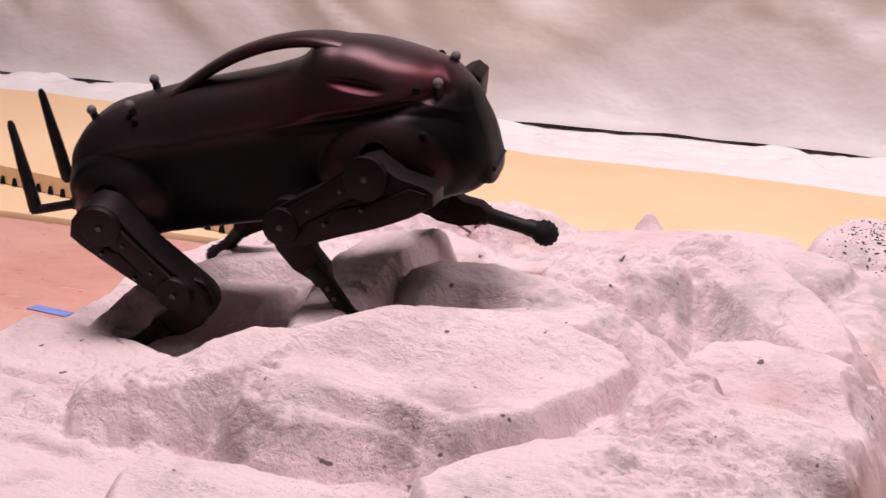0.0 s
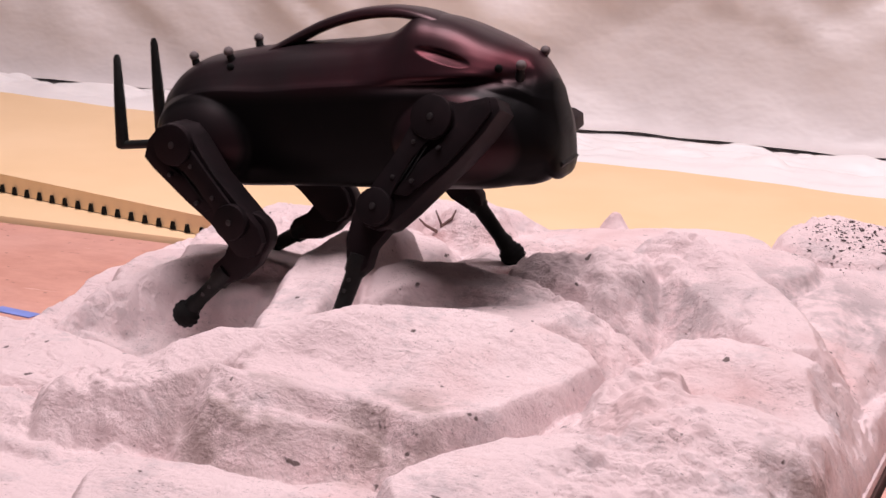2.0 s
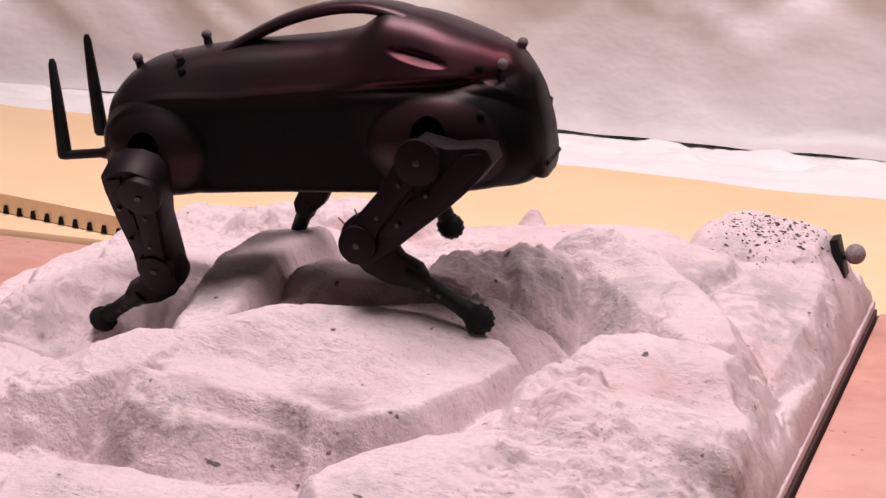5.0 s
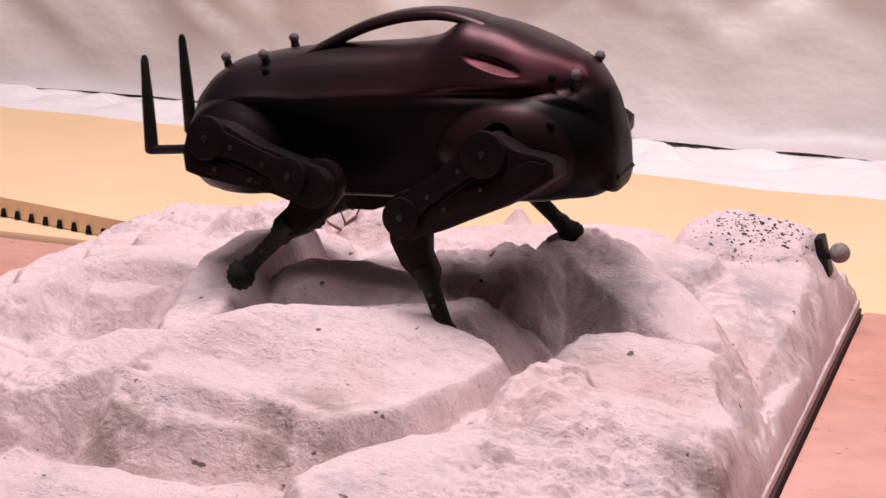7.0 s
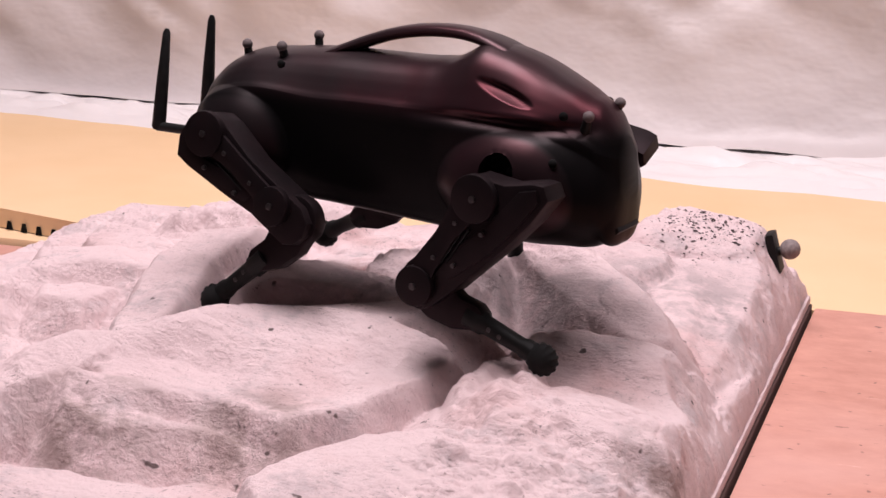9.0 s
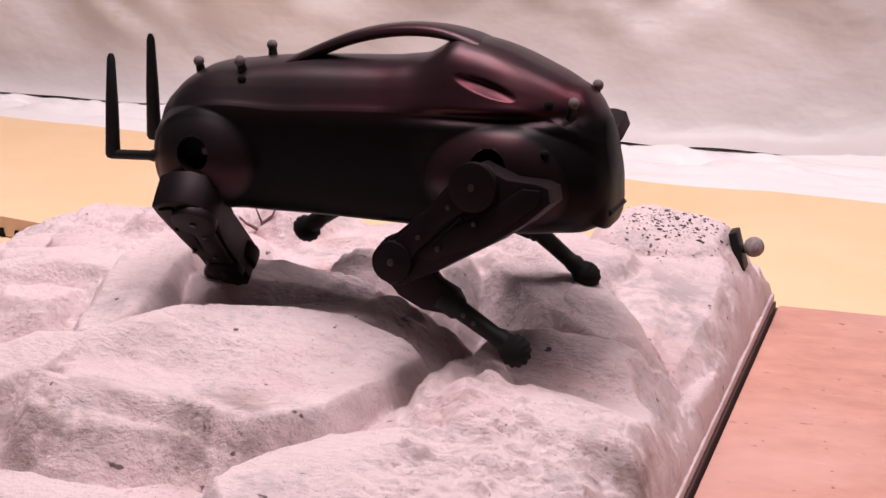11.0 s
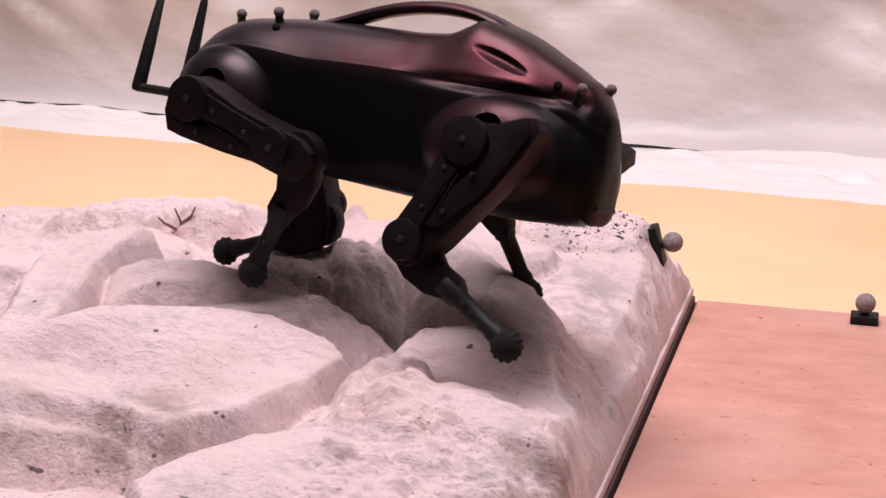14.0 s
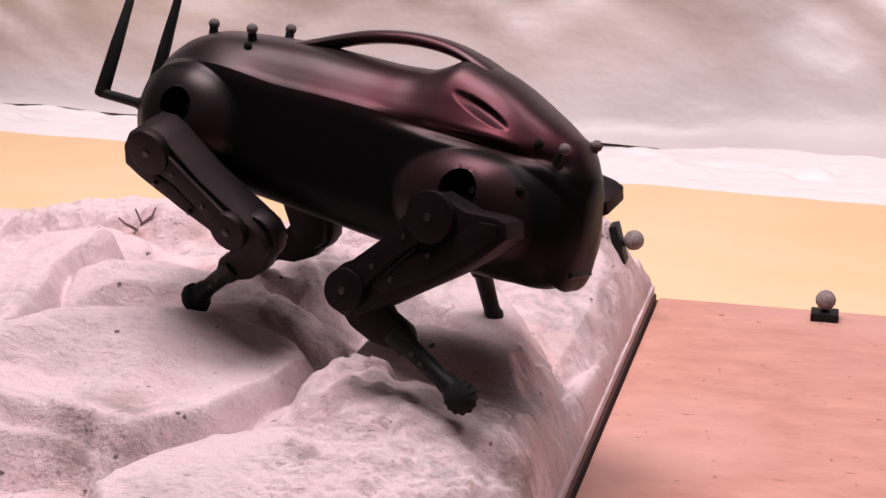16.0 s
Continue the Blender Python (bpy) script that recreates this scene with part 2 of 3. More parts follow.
# ---- the rock relief panel: rounded slabs that overlap, cut off at the panel's rim ----
WEST, EAST, SOUTH, NORTH = -0.345, 0.300, -0.52, 0.360
STEP = 0.0013
gx, gy = np.meshgrid(np.arange(WEST, EAST + STEP / 2, STEP), np.arange(SOUTH, NORTH + STEP / 2, STEP))
wx = gx + 0.0018 * fractal(gx, gy, 24, 5, 4)
wy = gy + 0.0018 * fractal(gx, gy, 24, 25, 4)
land = 0.024 + 0.012 * np.clip((gy + 0.15) / 0.1, 0, 1) + 0.007 * fractal(gx, gy, 9, 3, 3) - 0.032 * np.exp(-((gx + 0.28) / 0.075) ** 2 - ((gy + 0.06) / 0.065) ** 2)


def rock(x, y, long, wide, turn, top, lean_x=0.0, lean_y=0.0, dome=0.006, cliff=1.6, power=2.6):
    """Lays one slab on the panel: an oval of two half-widths, its top's height and lean, and how steep its flank falls."""
    global land
    a = radians(turn)
    dx, dy = wx - x, wy - y
    u, v = dx * math.cos(a) + dy * math.sin(a), -dx * math.sin(a) + dy * math.cos(a)
    r = (np.abs(u / long) ** power + np.abs(v / wide) ** power) ** (1 / power)
    out = np.maximum(r - 1, 0) * min(long, wide)
    inside = np.clip(r, 0, 1)
    height = top + dx * lean_x + dy * lean_y + dome * (1 - inside**2) - 0.95 * cliff * out - 6 * out**2
    land = np.maximum(land, height)


def slab(cliff, dome, outline):
    """Lays one broken slab: an outline with the height at each corner, and how steep its flanks fall."""
    global land
    best = np.full(gx.shape, 9.0)
    rim_z, crossing = np.zeros(gx.shape), np.zeros(gx.shape, bool)
    weight, total = np.zeros(gx.shape), np.zeros(gx.shape)
    for (ax, ay, az), (bx, by, bz) in zip(outline, outline[1:] + outline[:1]):
        ex, ey = bx - ax, by - ay
        s = np.clip(((wx - ax) * ex + (wy - ay) * ey) / (ex * ex + ey * ey), 0, 1)
        d = np.hypot(wx - ax - s * ex, wy - ay - s * ey)
        w = 1 / (d + 0.003) ** 3
        weight += w
        total += w * (az + s * (bz - az))
        rim_z = np.where(d < best, az + s * (bz - az), rim_z)
        best = np.minimum(best, d)
        if abs(ey) > 1e-9:
            crossing ^= ((ay > wy) != (by > wy)) & (wx < ax + (wy - ay) / ey * ex)
    d = np.where(crossing, 0, best)
    top = total / weight + dome * np.clip(best / 0.03, 0, 1)
    height = np.where(crossing, top, total / weight - cliff * (d - 0.004 * (1 - np.exp(-d / 0.004))))
    land = np.maximum(land, height)


# low rounded stones between the slabs and along the far side
rock(0.270, -0.420, 0.060, 0.080, 0, 0.042, 0.0, 0.05)
rock(-0.105, 0.080, 0.050, 0.036, 10, 0.078, 0.0, 0.10, 0.008, 1.1, 2.0)
rock(-0.250, 0.045, 0.060, 0.056, 10, 0.048, -0.1, 0.05, 0.005, 1.8)
rock(0.060, 0.170, 0.115, 0.050, 24, 0.080, 0.0, 0.04, 0.006, 1.6)
rock(0.150, 0.170, 0.060, 0.045, -10, 0.078, 0.0, 0.04, 0.006, 1.4)
rock(0.038, 0.215, 0.015, 0.014, 0, 0.080, 0.0, 0.0, 0.016, 1.5, 2.0)
rock(0.222, 0.275, 0.056, 0.058, 0, 0.077, -0.06, 0.05, 0.012, 1.5, 2.2)
rock(-0.060, 0.170, 0.085, 0.050, 10, 0.070, 0.0, 0.03, 0.006, 1.4)
rock(-0.190, 0.150, 0.075, 0.060, -20, 0.060, 0.0, 0.05, 0.006, 1.4)
rock(-0.270, 0.220, 0.060, 0.080, 0, 0.045, 0.0, 0.02)
rock(0.010, 0.065, 0.055, 0.036, -10, 0.074, 0.0, 0.05, 0.005, 1.4)
rock(0.028, -0.085, 0.072, 0.032, 14, 0.083, 0.10, -0.03, 0.003, 1.6)
rock(-0.105, 0.165, 0.078, 0.026, 6, 0.091, 0.06, 0.0, 0.008, 1.7, 2.3)
rock(-0.060, 0.150, 0.028, 0.022, 10, 0.094, 0.1, 0.0, 0.012, 1.8, 2.2)
rock(0.235, -0.197, 0.058, 0.030, -4, 0.074, -0.15, 0.05, 0.003, 1.4)
# the large leaf-shaped slab, its hollow top tipped to the south
slab(3.5, -0.005, ((-0.089, -0.208, 0.080), (-0.073, -0.181, 0.088), (-0.040, -0.158, 0.096), (-0.010, -0.137, 0.098), (0.038, -0.119, 0.097), (0.082, -0.112, 0.093), (0.115, -0.121, 0.087), (0.131, -0.135, 0.081), (0.120, -0.168, 0.073), (0.096, -0.212, 0.068), (0.065, -0.243, 0.065), (0.035, -0.240, 0.065), (-0.005, -0.224, 0.067), (-0.034, -0.220, 0.070), (-0.063, -0.224, 0.074)))
# the rusty ledge beside it
slab(1.8, 0.002, ((-0.081, -0.234, 0.078), (-0.050, -0.227, 0.072), (-0.010, -0.223, 0.066), (0.034, -0.237, 0.060), (0.069, -0.249, 0.048), (0.031, -0.247, 0.050), (-0.011, -0.253, 0.053), (-0.045, -0.266, 0.055), (-0.073, -0.256, 0.064)))
# the long western slab
slab(2.3, 0.002, ((-0.185, -0.260, 0.054), (-0.153, -0.233, 0.062), (-0.124, -0.206, 0.078), (-0.101, -0.189, 0.086), (-0.069, -0.185, 0.088), (-0.079, -0.226, 0.076), (-0.100, -0.242, 0.070), (-0.136, -0.261, 0.060), (-0.174, -0.277, 0.054)))
# front slabs
slab(2.7, 0.003, ((0.072, -0.321, 0.057), (0.089, -0.285, 0.061), (0.119, -0.256, 0.065), (0.152, -0.234, 0.067), (0.191, -0.228, 0.065), (0.228, -0.231, 0.063), (0.266, -0.231, 0.059), (0.262, -0.276, 0.054), (0.196, -0.349, 0.049), (0.091, -0.354, 0.053)))
slab(2.4, 0.002, ((-0.097, -0.359, 0.045), (-0.091, -0.335, 0.048), (-0.047, -0.324, 0.046), (-0.001, -0.323, 0.044), (0.034, -0.330, 0.042), (0.021, -0.386, 0.035), (-0.084, -0.393, 0.040)))
slab(1.5, 0.002, ((-0.084, -0.264, 0.038), (-0.054, -0.242, 0.046), (-0.019, -0.235, 0.046), (-0.006, -0.246, 0.038), (-0.044, -0.261, 0.034)))
# eastern slabs, rough and broken
slab(2.2, 0.002, ((0.161, -0.111, 0.078), (0.171, -0.079, 0.084), (0.201, -0.066, 0.085), (0.242, -0.067, 0.082), (0.294, -0.093, 0.076), (0.298, -0.107, 0.070), (0.287, -0.145, 0.056), (0.240, -0.153, 0.062), (0.187, -0.138, 0.070)))
slab(2.0, 0.004, ((0.150, -0.199, 0.072), (0.153, -0.172, 0.082), (0.168, -0.151, 0.086), (0.190, -0.150, 0.084), (0.199, -0.165, 0.076), (0.182, -0.186, 0.066), (0.160, -0.205, 0.062)))
slab(2.0, 0.003, ((0.172, -0.245, 0.069), (0.189, -0.223, 0.077), (0.212, -0.208, 0.077), (0.241, -0.219, 0.071), (0.262, -0.236, 0.063), (0.229, -0.248, 0.065), (0.197, -0.249, 0.067)))
slab(2.2, 0.004, ((0.264, -0.201, 0.058), (0.273, -0.164, 0.064), (0.294, -0.151, 0.059), (0.302, -0.224, 0.044), (0.270, -0.256, 0.048)))
# the slab with a thin bright top and a broad front
slab(2.0, 0.001, ((-0.053, -0.063, 0.082), (-0.061, -0.031, 0.094), (-0.046, -0.015, 0.098), (-0.005, -0.009, 0.099), (0.047, -0.025, 0.096), (0.100, -0.049, 0.086), (0.129, -0.065, 0.076), (0.147, -0.078, 0.067), (0.104, -0.061, 0.079), (0.061, -0.051, 0.088), (0.015, -0.040, 0.092), (-0.026, -0.042, 0.092), (-0.043, -0.062, 0.086)))
# the tilted slab that falls off steeply to the east
slab(2.4, 0.001, ((-0.092, -0.160, 0.078), (-0.110, -0.091, 0.085), (-0.126, -0.022, 0.093), (-0.120, 0.032, 0.100), (-0.072, 0.041, 0.107), (-0.076, 0.008, 0.104), (-0.078, -0.027, 0.099), (-0.071, -0.078, 0.093), (-0.068, -0.122, 0.087), (-0.077, -0.149, 0.080)))
slab(1.9, 0.004, ((-0.256, 0.042, 0.073), (-0.199, 0.062, 0.075), (-0.158, 0.050, 0.073), (-0.149, 0.011, 0.068), (-0.174, -0.042, 0.060), (-0.211, -0.040, 0.060)))
# the boulder ridge to the east
slab(1.6, 0.003, ((0.111, 0.055, 0.115), (0.143, 0.062, 0.120), (0.175, 0.052, 0.111), (0.208, 0.030, 0.099), (0.236, 0.000, 0.087), (0.252, -0.035, 0.078), (0.233, -0.050, 0.078), (0.209, -0.035, 0.083), (0.183, -0.015, 0.089), (0.153, 0.010, 0.096), (0.128, 0.038, 0.107)))
rock(0.098, 0.025, 0.026, 0.030, 20, 0.099, 0.0, 0.0, 0.010, 1.7, 2.2)
# the north-eastern hump's long slope towards the panel's rim
slab(1.3, 0.003, ((0.175, 0.290, 0.070), (0.205, 0.315, 0.080), (0.258, 0.300, 0.078), (0.276, 0.200, 0.064), (0.276, 0.060, 0.050), (0.268, -0.010, 0.044), (0.238, 0.030, 0.056), (0.212, 0.110, 0.066)))
rock(0.068, 0.030, 0.048, 0.034, 8, 0.095, 0.05, 0.0, 0.006, 1.4, 2.2)
# western rise
slab(1.1, 0.003, ((-0.283, -0.102, 0.044), (-0.271, -0.054, 0.062), (-0.237, 0.003, 0.075), (-0.194, 0.023, 0.080), (-0.144, -0.001, 0.078), (-0.158, -0.037, 0.046), (-0.202, -0.059, 0.028), (-0.231, -0.090, 0.024)))
slab(1.3, 0.002, ((-0.379, -0.095, 0.042), (-0.291, -0.121, 0.046), (-0.186, -0.157, 0.045), (-0.200, -0.211, 0.038), (-0.296, -0.208, 0.038)))
slab(1.5, 0.003, ((-0.281, -0.228, 0.040), (-0.217, -0.244, 0.042), (-0.181, -0.257, 0.036), (-0.158, -0.301, 0.028), (-0.231, -0.297, 0.030)))

rim = np.minimum.reduce([gx - WEST, EAST - gx, NORTH - gy])
edge = np.clip(rim / 0.05, 0, 1)
land = np.minimum(land, 0.010 + 0.088 * edge**0.62 + 1.2 * np.maximum(rim - 0.045, 0) + 0.010 * fractal(gx, gy, 20, 77, 3) * np.clip(edge * 4, 0, 1))
for _ in range(2):
    land[1:-1, 1:-1] = (land[1:-1, 1:-1] * 2 + land[:-2, 1:-1] + land[2:, 1:-1] + land[1:-1, :-2] + land[1:-1, 2:]) / 6
# chipped, layered flanks: the steep parts break into small ledges, the tops stay smoother
slope = np.hypot(*np.gradient(land, STEP))
steep = np.clip((slope - 0.35) * 1.4, 0, 1)
for _ in range(4):
    steep[1:-1, 1:-1] = (steep[1:-1, 1:-1] + steep[:-2, 1:-1] + steep[2:, 1:-1] + steep[1:-1, :-2] + steep[1:-1, 2:]) / 5
land -= steep * (0.006 * np.abs(fractal(gx, gy, 26, 11, 3)) + 0.0030 * np.abs(fractal(gx + 0.4 * gy, gy, 70, 15, 3)))
land += (0.0004 + 0.0012 * steep) * fractal(gx, gy, 75, 41, 4) + 0.0010 * fractal(gx, gy, 16, 141, 3)
# coarse, crumbly patches, most of them to the east
rough = np.clip(fractal(gx, gy, 8, 171, 3) * 1.5 - 0.45 + 0.9 * np.clip((gx - 0.13) / 0.06, 0, 1) * np.clip((0.0 - gy) / 0.05, 0, 1), 0, 1)
land += rough * (0.0048 * np.abs(fractal(0.8 * gx + 0.6 * gy, 0.8 * gy - 0.6 * gx, 38, 91, 4)) + 0.0040 * np.abs(fractal(0.5 * gx - 0.87 * gy, 1.1 * gy + 0.5 * gx, 61, 97, 4)) - 0.0030 + 0.0012 * fractal(gx, gy, 150, 261, 3)) + 0.00025 * fractal(gx, gy, 160, 281, 2)
crack = np.abs(fractal(gx, gy, 12, 211, 4))
land -= 0.0030 * np.clip(1 - crack / 0.03, 0, 1) * np.clip(fractal(gx, gy, 6, 231, 2) * 2, 0, 1)
land = np.maximum(land, 0.006)


def rock_panel():
    top = tagged(new("rock_terrain_panel"), "cast rock relief panel painted pale pinkish grey, on the mat", "terrain panel")
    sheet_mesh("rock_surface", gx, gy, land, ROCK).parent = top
    bm = bmesh.new()
    box(bm, WEST - 0.004, EAST + 0.003, SOUTH, NORTH + 0.003, -0.028, 0.0030, 0.001)
    part("base_board", bm, BASE_WOOD, top, "thin dark wooden base edge", smooth=False)
    for x0, x1, y0, y1 in ((EAST - 0.004, EAST + 0.0015, SOUTH, NORTH), (WEST - 0.0015, WEST + 0.004, SOUTH, NORTH), (WEST, EAST, NORTH - 0.004, NORTH + 0.0015)):
        bm = bmesh.new()
        box(bm, x0, x1, y0, y1, 0.003, 0.0115, 0.002)
        part("plaster_rim", bm, ROCK, top)


rock_panel()


def dark_grains():
    """Loose dark grit that has stuck to the crown of the north-eastern hump."""
    rng = np.random.RandomState(8)
    bm = bmesh.new()
    for _ in range(300):
        x, y = 0.222 + rng.normal() * 0.021, 0.262 + rng.normal() * 0.024
        if x > EAST - 0.015 or y > NORTH - 0.02:
            continue
        z = land[int(round((y - SOUTH) / STEP)), int(round((x - WEST) / STEP))]
        r = 0.0004 + 0.0008 * rng.rand() ** 2
        bmesh.ops.create_icosphere(bm, subdivisions=1, radius=r, matrix=pose(x, y, z + r * 0.2, rng.rand() * 40, rng.rand() * 40, rng.rand() * 180) @ Matrix.Diagonal((1 + rng.rand() * 2.2, 1, 0.6, 1)))
    tagged(part("grit", bm, plain("dark_grit", (0.07, 0.05, 0.05), 0.9, 0, 200, 0.3), bpy.data.objects["rock_terrain_panel"], "loose dark grit"), kind="stuff")


dark_grains()


# ---- boards, foam and sheet round the panel ----
def board(name, x0, x1, y0, y1, z0, z1, label):
    bm = bmesh.new()
    box(bm, x0, x1, y0, y1, z0, z1, 0.0015)
    return tagged(part(name, bm, PLY, smooth=False), label, "board")


board("plywood_board", 0.3055, 0.92, -0.55, 0.362, -0.018, 0.0, "smooth reddish plywood board beside the rock panel")
board("plywood_board", -1.05, -0.352, -0.55, 0.40, -0.048, -0.030, "scratched reddish plywood board where the course begins")


def foam_mats():
    lower = bmesh.new()
    box(lower, -1.9, 2.2, 0.405, 1.25, -0.060, -0.024, 0.004)
    tagged(part("foam_mat", lower, FOAM), "thick cream foam mat on the floor", "foam mat")
    upper = tagged(new("foam_mat"), "cream foam mat with a notched edge, laid on another mat", "foam mat")
    bm = bmesh.new()
    a, b = Vector((-1.9, 0.81)), Vector((-0.25, 0.3645))
    outline = [(a.x, a.y), (b.x, b.y), (2.2, 0.3645)]
    count = len(outline)
    low = [bm.verts.new((x, y, -0.023)) for x, y in outline]
    top = [bm.verts.new((x, y, -0.003)) for x, y in outline]
    back = [bm.verts.new((x, y, -0.003)) for x, y in ((2.2, 1.3), (-1.9, 1.3))]
    for i in range(count - 1):
        bm.faces.new((low[i], low[i + 1], top[i + 1], top[i]))
    bm.faces.new(top + back)
    part("mat_slab", bm, FOAM, upper, smooth=False)
    way = (b - a).normalized()
    bm = bmesh.new()
    v = [bm.verts.new((dx, -0.002, z)) for dx, z in ((-0.0035, -0.023), (0.0035, -0.023), (0.0018, -0.014), (-0.0018, -0.014))]
    w = [bm.verts.new(q.co + Vector((0, -0.0015, 0))) for q in v]
    bm.faces.new(w)
    for k in range(4):
        bm.faces.new((v[k], v[(k + 1) % 4], w[(k + 1) % 4], w[k]))
    first = part("notch", bm, HOLLOW, upper, smooth=False)
    for i in range(82):
        p = a + way * (0.02 + i * 0.0205)
        ob = first if i == 0 else new("notch", first.data)
        ob.parent = upper
        ob.location = (p.x, p.y, 0)


foam_mats()


def floor_sheet():
    """The lower sheet: lies crumpled on the mats' far edge and runs back under the hanging one."""
    s, q = np.meshgrid(np.linspace(0, 1, 120), np.linspace(0, 1, 420))
    x = -2.4 + 4.8 * q
    run = s * 0.42
    y = 0.868 - 0.085 * x + 0.010 * fractal(x, 0 * x, 6, 7, 3) + run
    lump = np.abs(fractal(x * 1.2 - 1.6 * run, run * 3, 5, 31, 4))
    lump = lump + 0.8 * np.abs(fractal(x * 1.5 + 0.8 * run, run * 5, 11, 33, 3))
    rise = np.clip(run / 0.02, 0, 1)
    # to the east it is heaped up against the hanging sheet
    heap = np.clip((x - 0.06) / 0.25, 0, 1) * np.clip((run - 0.05) / 0.22, 0, 1)
    z = -0.0045 + rise * (0.004 + 0.010 * lump * np.clip(run / 0.05, 0.25, 1) * np.clip((0.19 - run) / 0.08, 0.25, 1)) + 0.012 * heap * (0.8 + 0.5 * fractal(x, run, 4, 37, 3))
    ob = sheet_mesh("plastic_sheet", x, y, z, LIT_SHEET)
    tagged(ob, "crumpled white plastic sheet spread over the mats' far edge", "sheet")


floor_sheet()


def backdrop_sheet():
    s, q = np.meshgrid(np.linspace(0, 1, 240), np.linspace(0, 1, 280))
    x = -2.4 + 4.8 * q
    run = s * 1.75
    hem = 1.065 - 0.03 * np.clip((x + 0.2) / 0.3, 0, 1) + 0.016 * fractal(x, 0 * x, 3.2, 9, 3)
    loose = np.clip(run / 0.20, 0, 1)
    # broad slanting folds and finer creases between them
    fold = fractal(x * 0.9 + 0.75 * run, run * 0.5 - 0.2 * x, 2.2, 51, 3)
    ridge = np.abs(fractal(x * 0.8 - 0.9 * run, run * 0.7, 2.8, 71, 3))
    drape = np.abs(soft_noise(x + 0.5 * run, 0.15 * run, 4.5, 95))
    crease = np.abs(fractal(x * 1.1 + 1.3 * run, run * 0.6 - 0.3 * x, 4.5, 183, 3))
    # to the east the foot of the sheet slants forward before it hangs
    bank = 0.004 + 0.11 * np.clip((x - 0.02) / 0.45, 0, 1) ** 1.5
    slant = bank * (1 - np.exp(-run / bank))
    hang = run - slant
    y = hem + 0.85 * slant + 0.15 * hang + 0.02 * (1 - np.exp(-run / 0.03)) - loose * (0.060 * fold + 0.055 * ridge + 0.014 * drape + 0.032 * crease)
    z = 0.0072 - 0.002 * np.clip((x - 0.1) / 0.4, 0, 1) + 0.0024 * fractal(x, 0 * x, 9, 19, 2) + 0.52 * slant + 0.97 * hang
    ob = sheet_mesh("plastic_sheet", x, y, z, SHADED_SHEET)
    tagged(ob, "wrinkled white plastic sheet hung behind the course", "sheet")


backdrop_sheet()


def marker_ball(x, y, z, tip, label, half=0.0115):
    """A grey tracking ball on a small black foot."""
    top = tagged(new("tracking_marker"), label, "marker", "tracking markers on the course")
    bm = bmesh.new()
    box(bm, -half, half, -0.0115, 0.0115, 0.0, 0.007, 0.0012)
    part("foot", bm, BLACK, top, "square black plastic foot")
    bm = bmesh.new()
    tube(bm, ((0, 0, 0.006), (0, 0, 0.010)), (0.004, 0.003))
    part("stem", bm, BLACK, top)
    bm = bmesh.new()
    ball(bm, (0, 0, 0.0165), 0.0085)
    part("ball", bm, MARKER, top, "grey fabric ball")
    top.matrix_world = pose(x, y, z, 0, tip, 0)
    return top


marker_ball(0.447, 0.335, 0.0, 0, "grey tracking ball on a square black foot on the board")
marker_ball(0.2735, 0.285, 0.063, 74, "grey tracking ball on a tilted black foot at the panel's rim", 0.0165)


# ---- the robot ----
# rear and front legs: the hip's place along and up the body, the swing axis's half-distance, the reach of the yoke, the two limbs' lengths
HIP_AT, HIP_UP, HIP_SIDE, HIP_OUT, UPPER, LOWER = (-0.0744, 0.1262), (-0.0035, -0.0104), (0.0281, 0.0150), (0.0466, 0.0629), (0.0685, 0.0703), (0.0838, 0.0893)
HOLE_FRONT, HOLE_REAR = (0.1252, 0.0030), (-0.0776, 0.0010)
KNEE_AHEAD = 0.014  # the rear knees lie this far past the link's last bolt


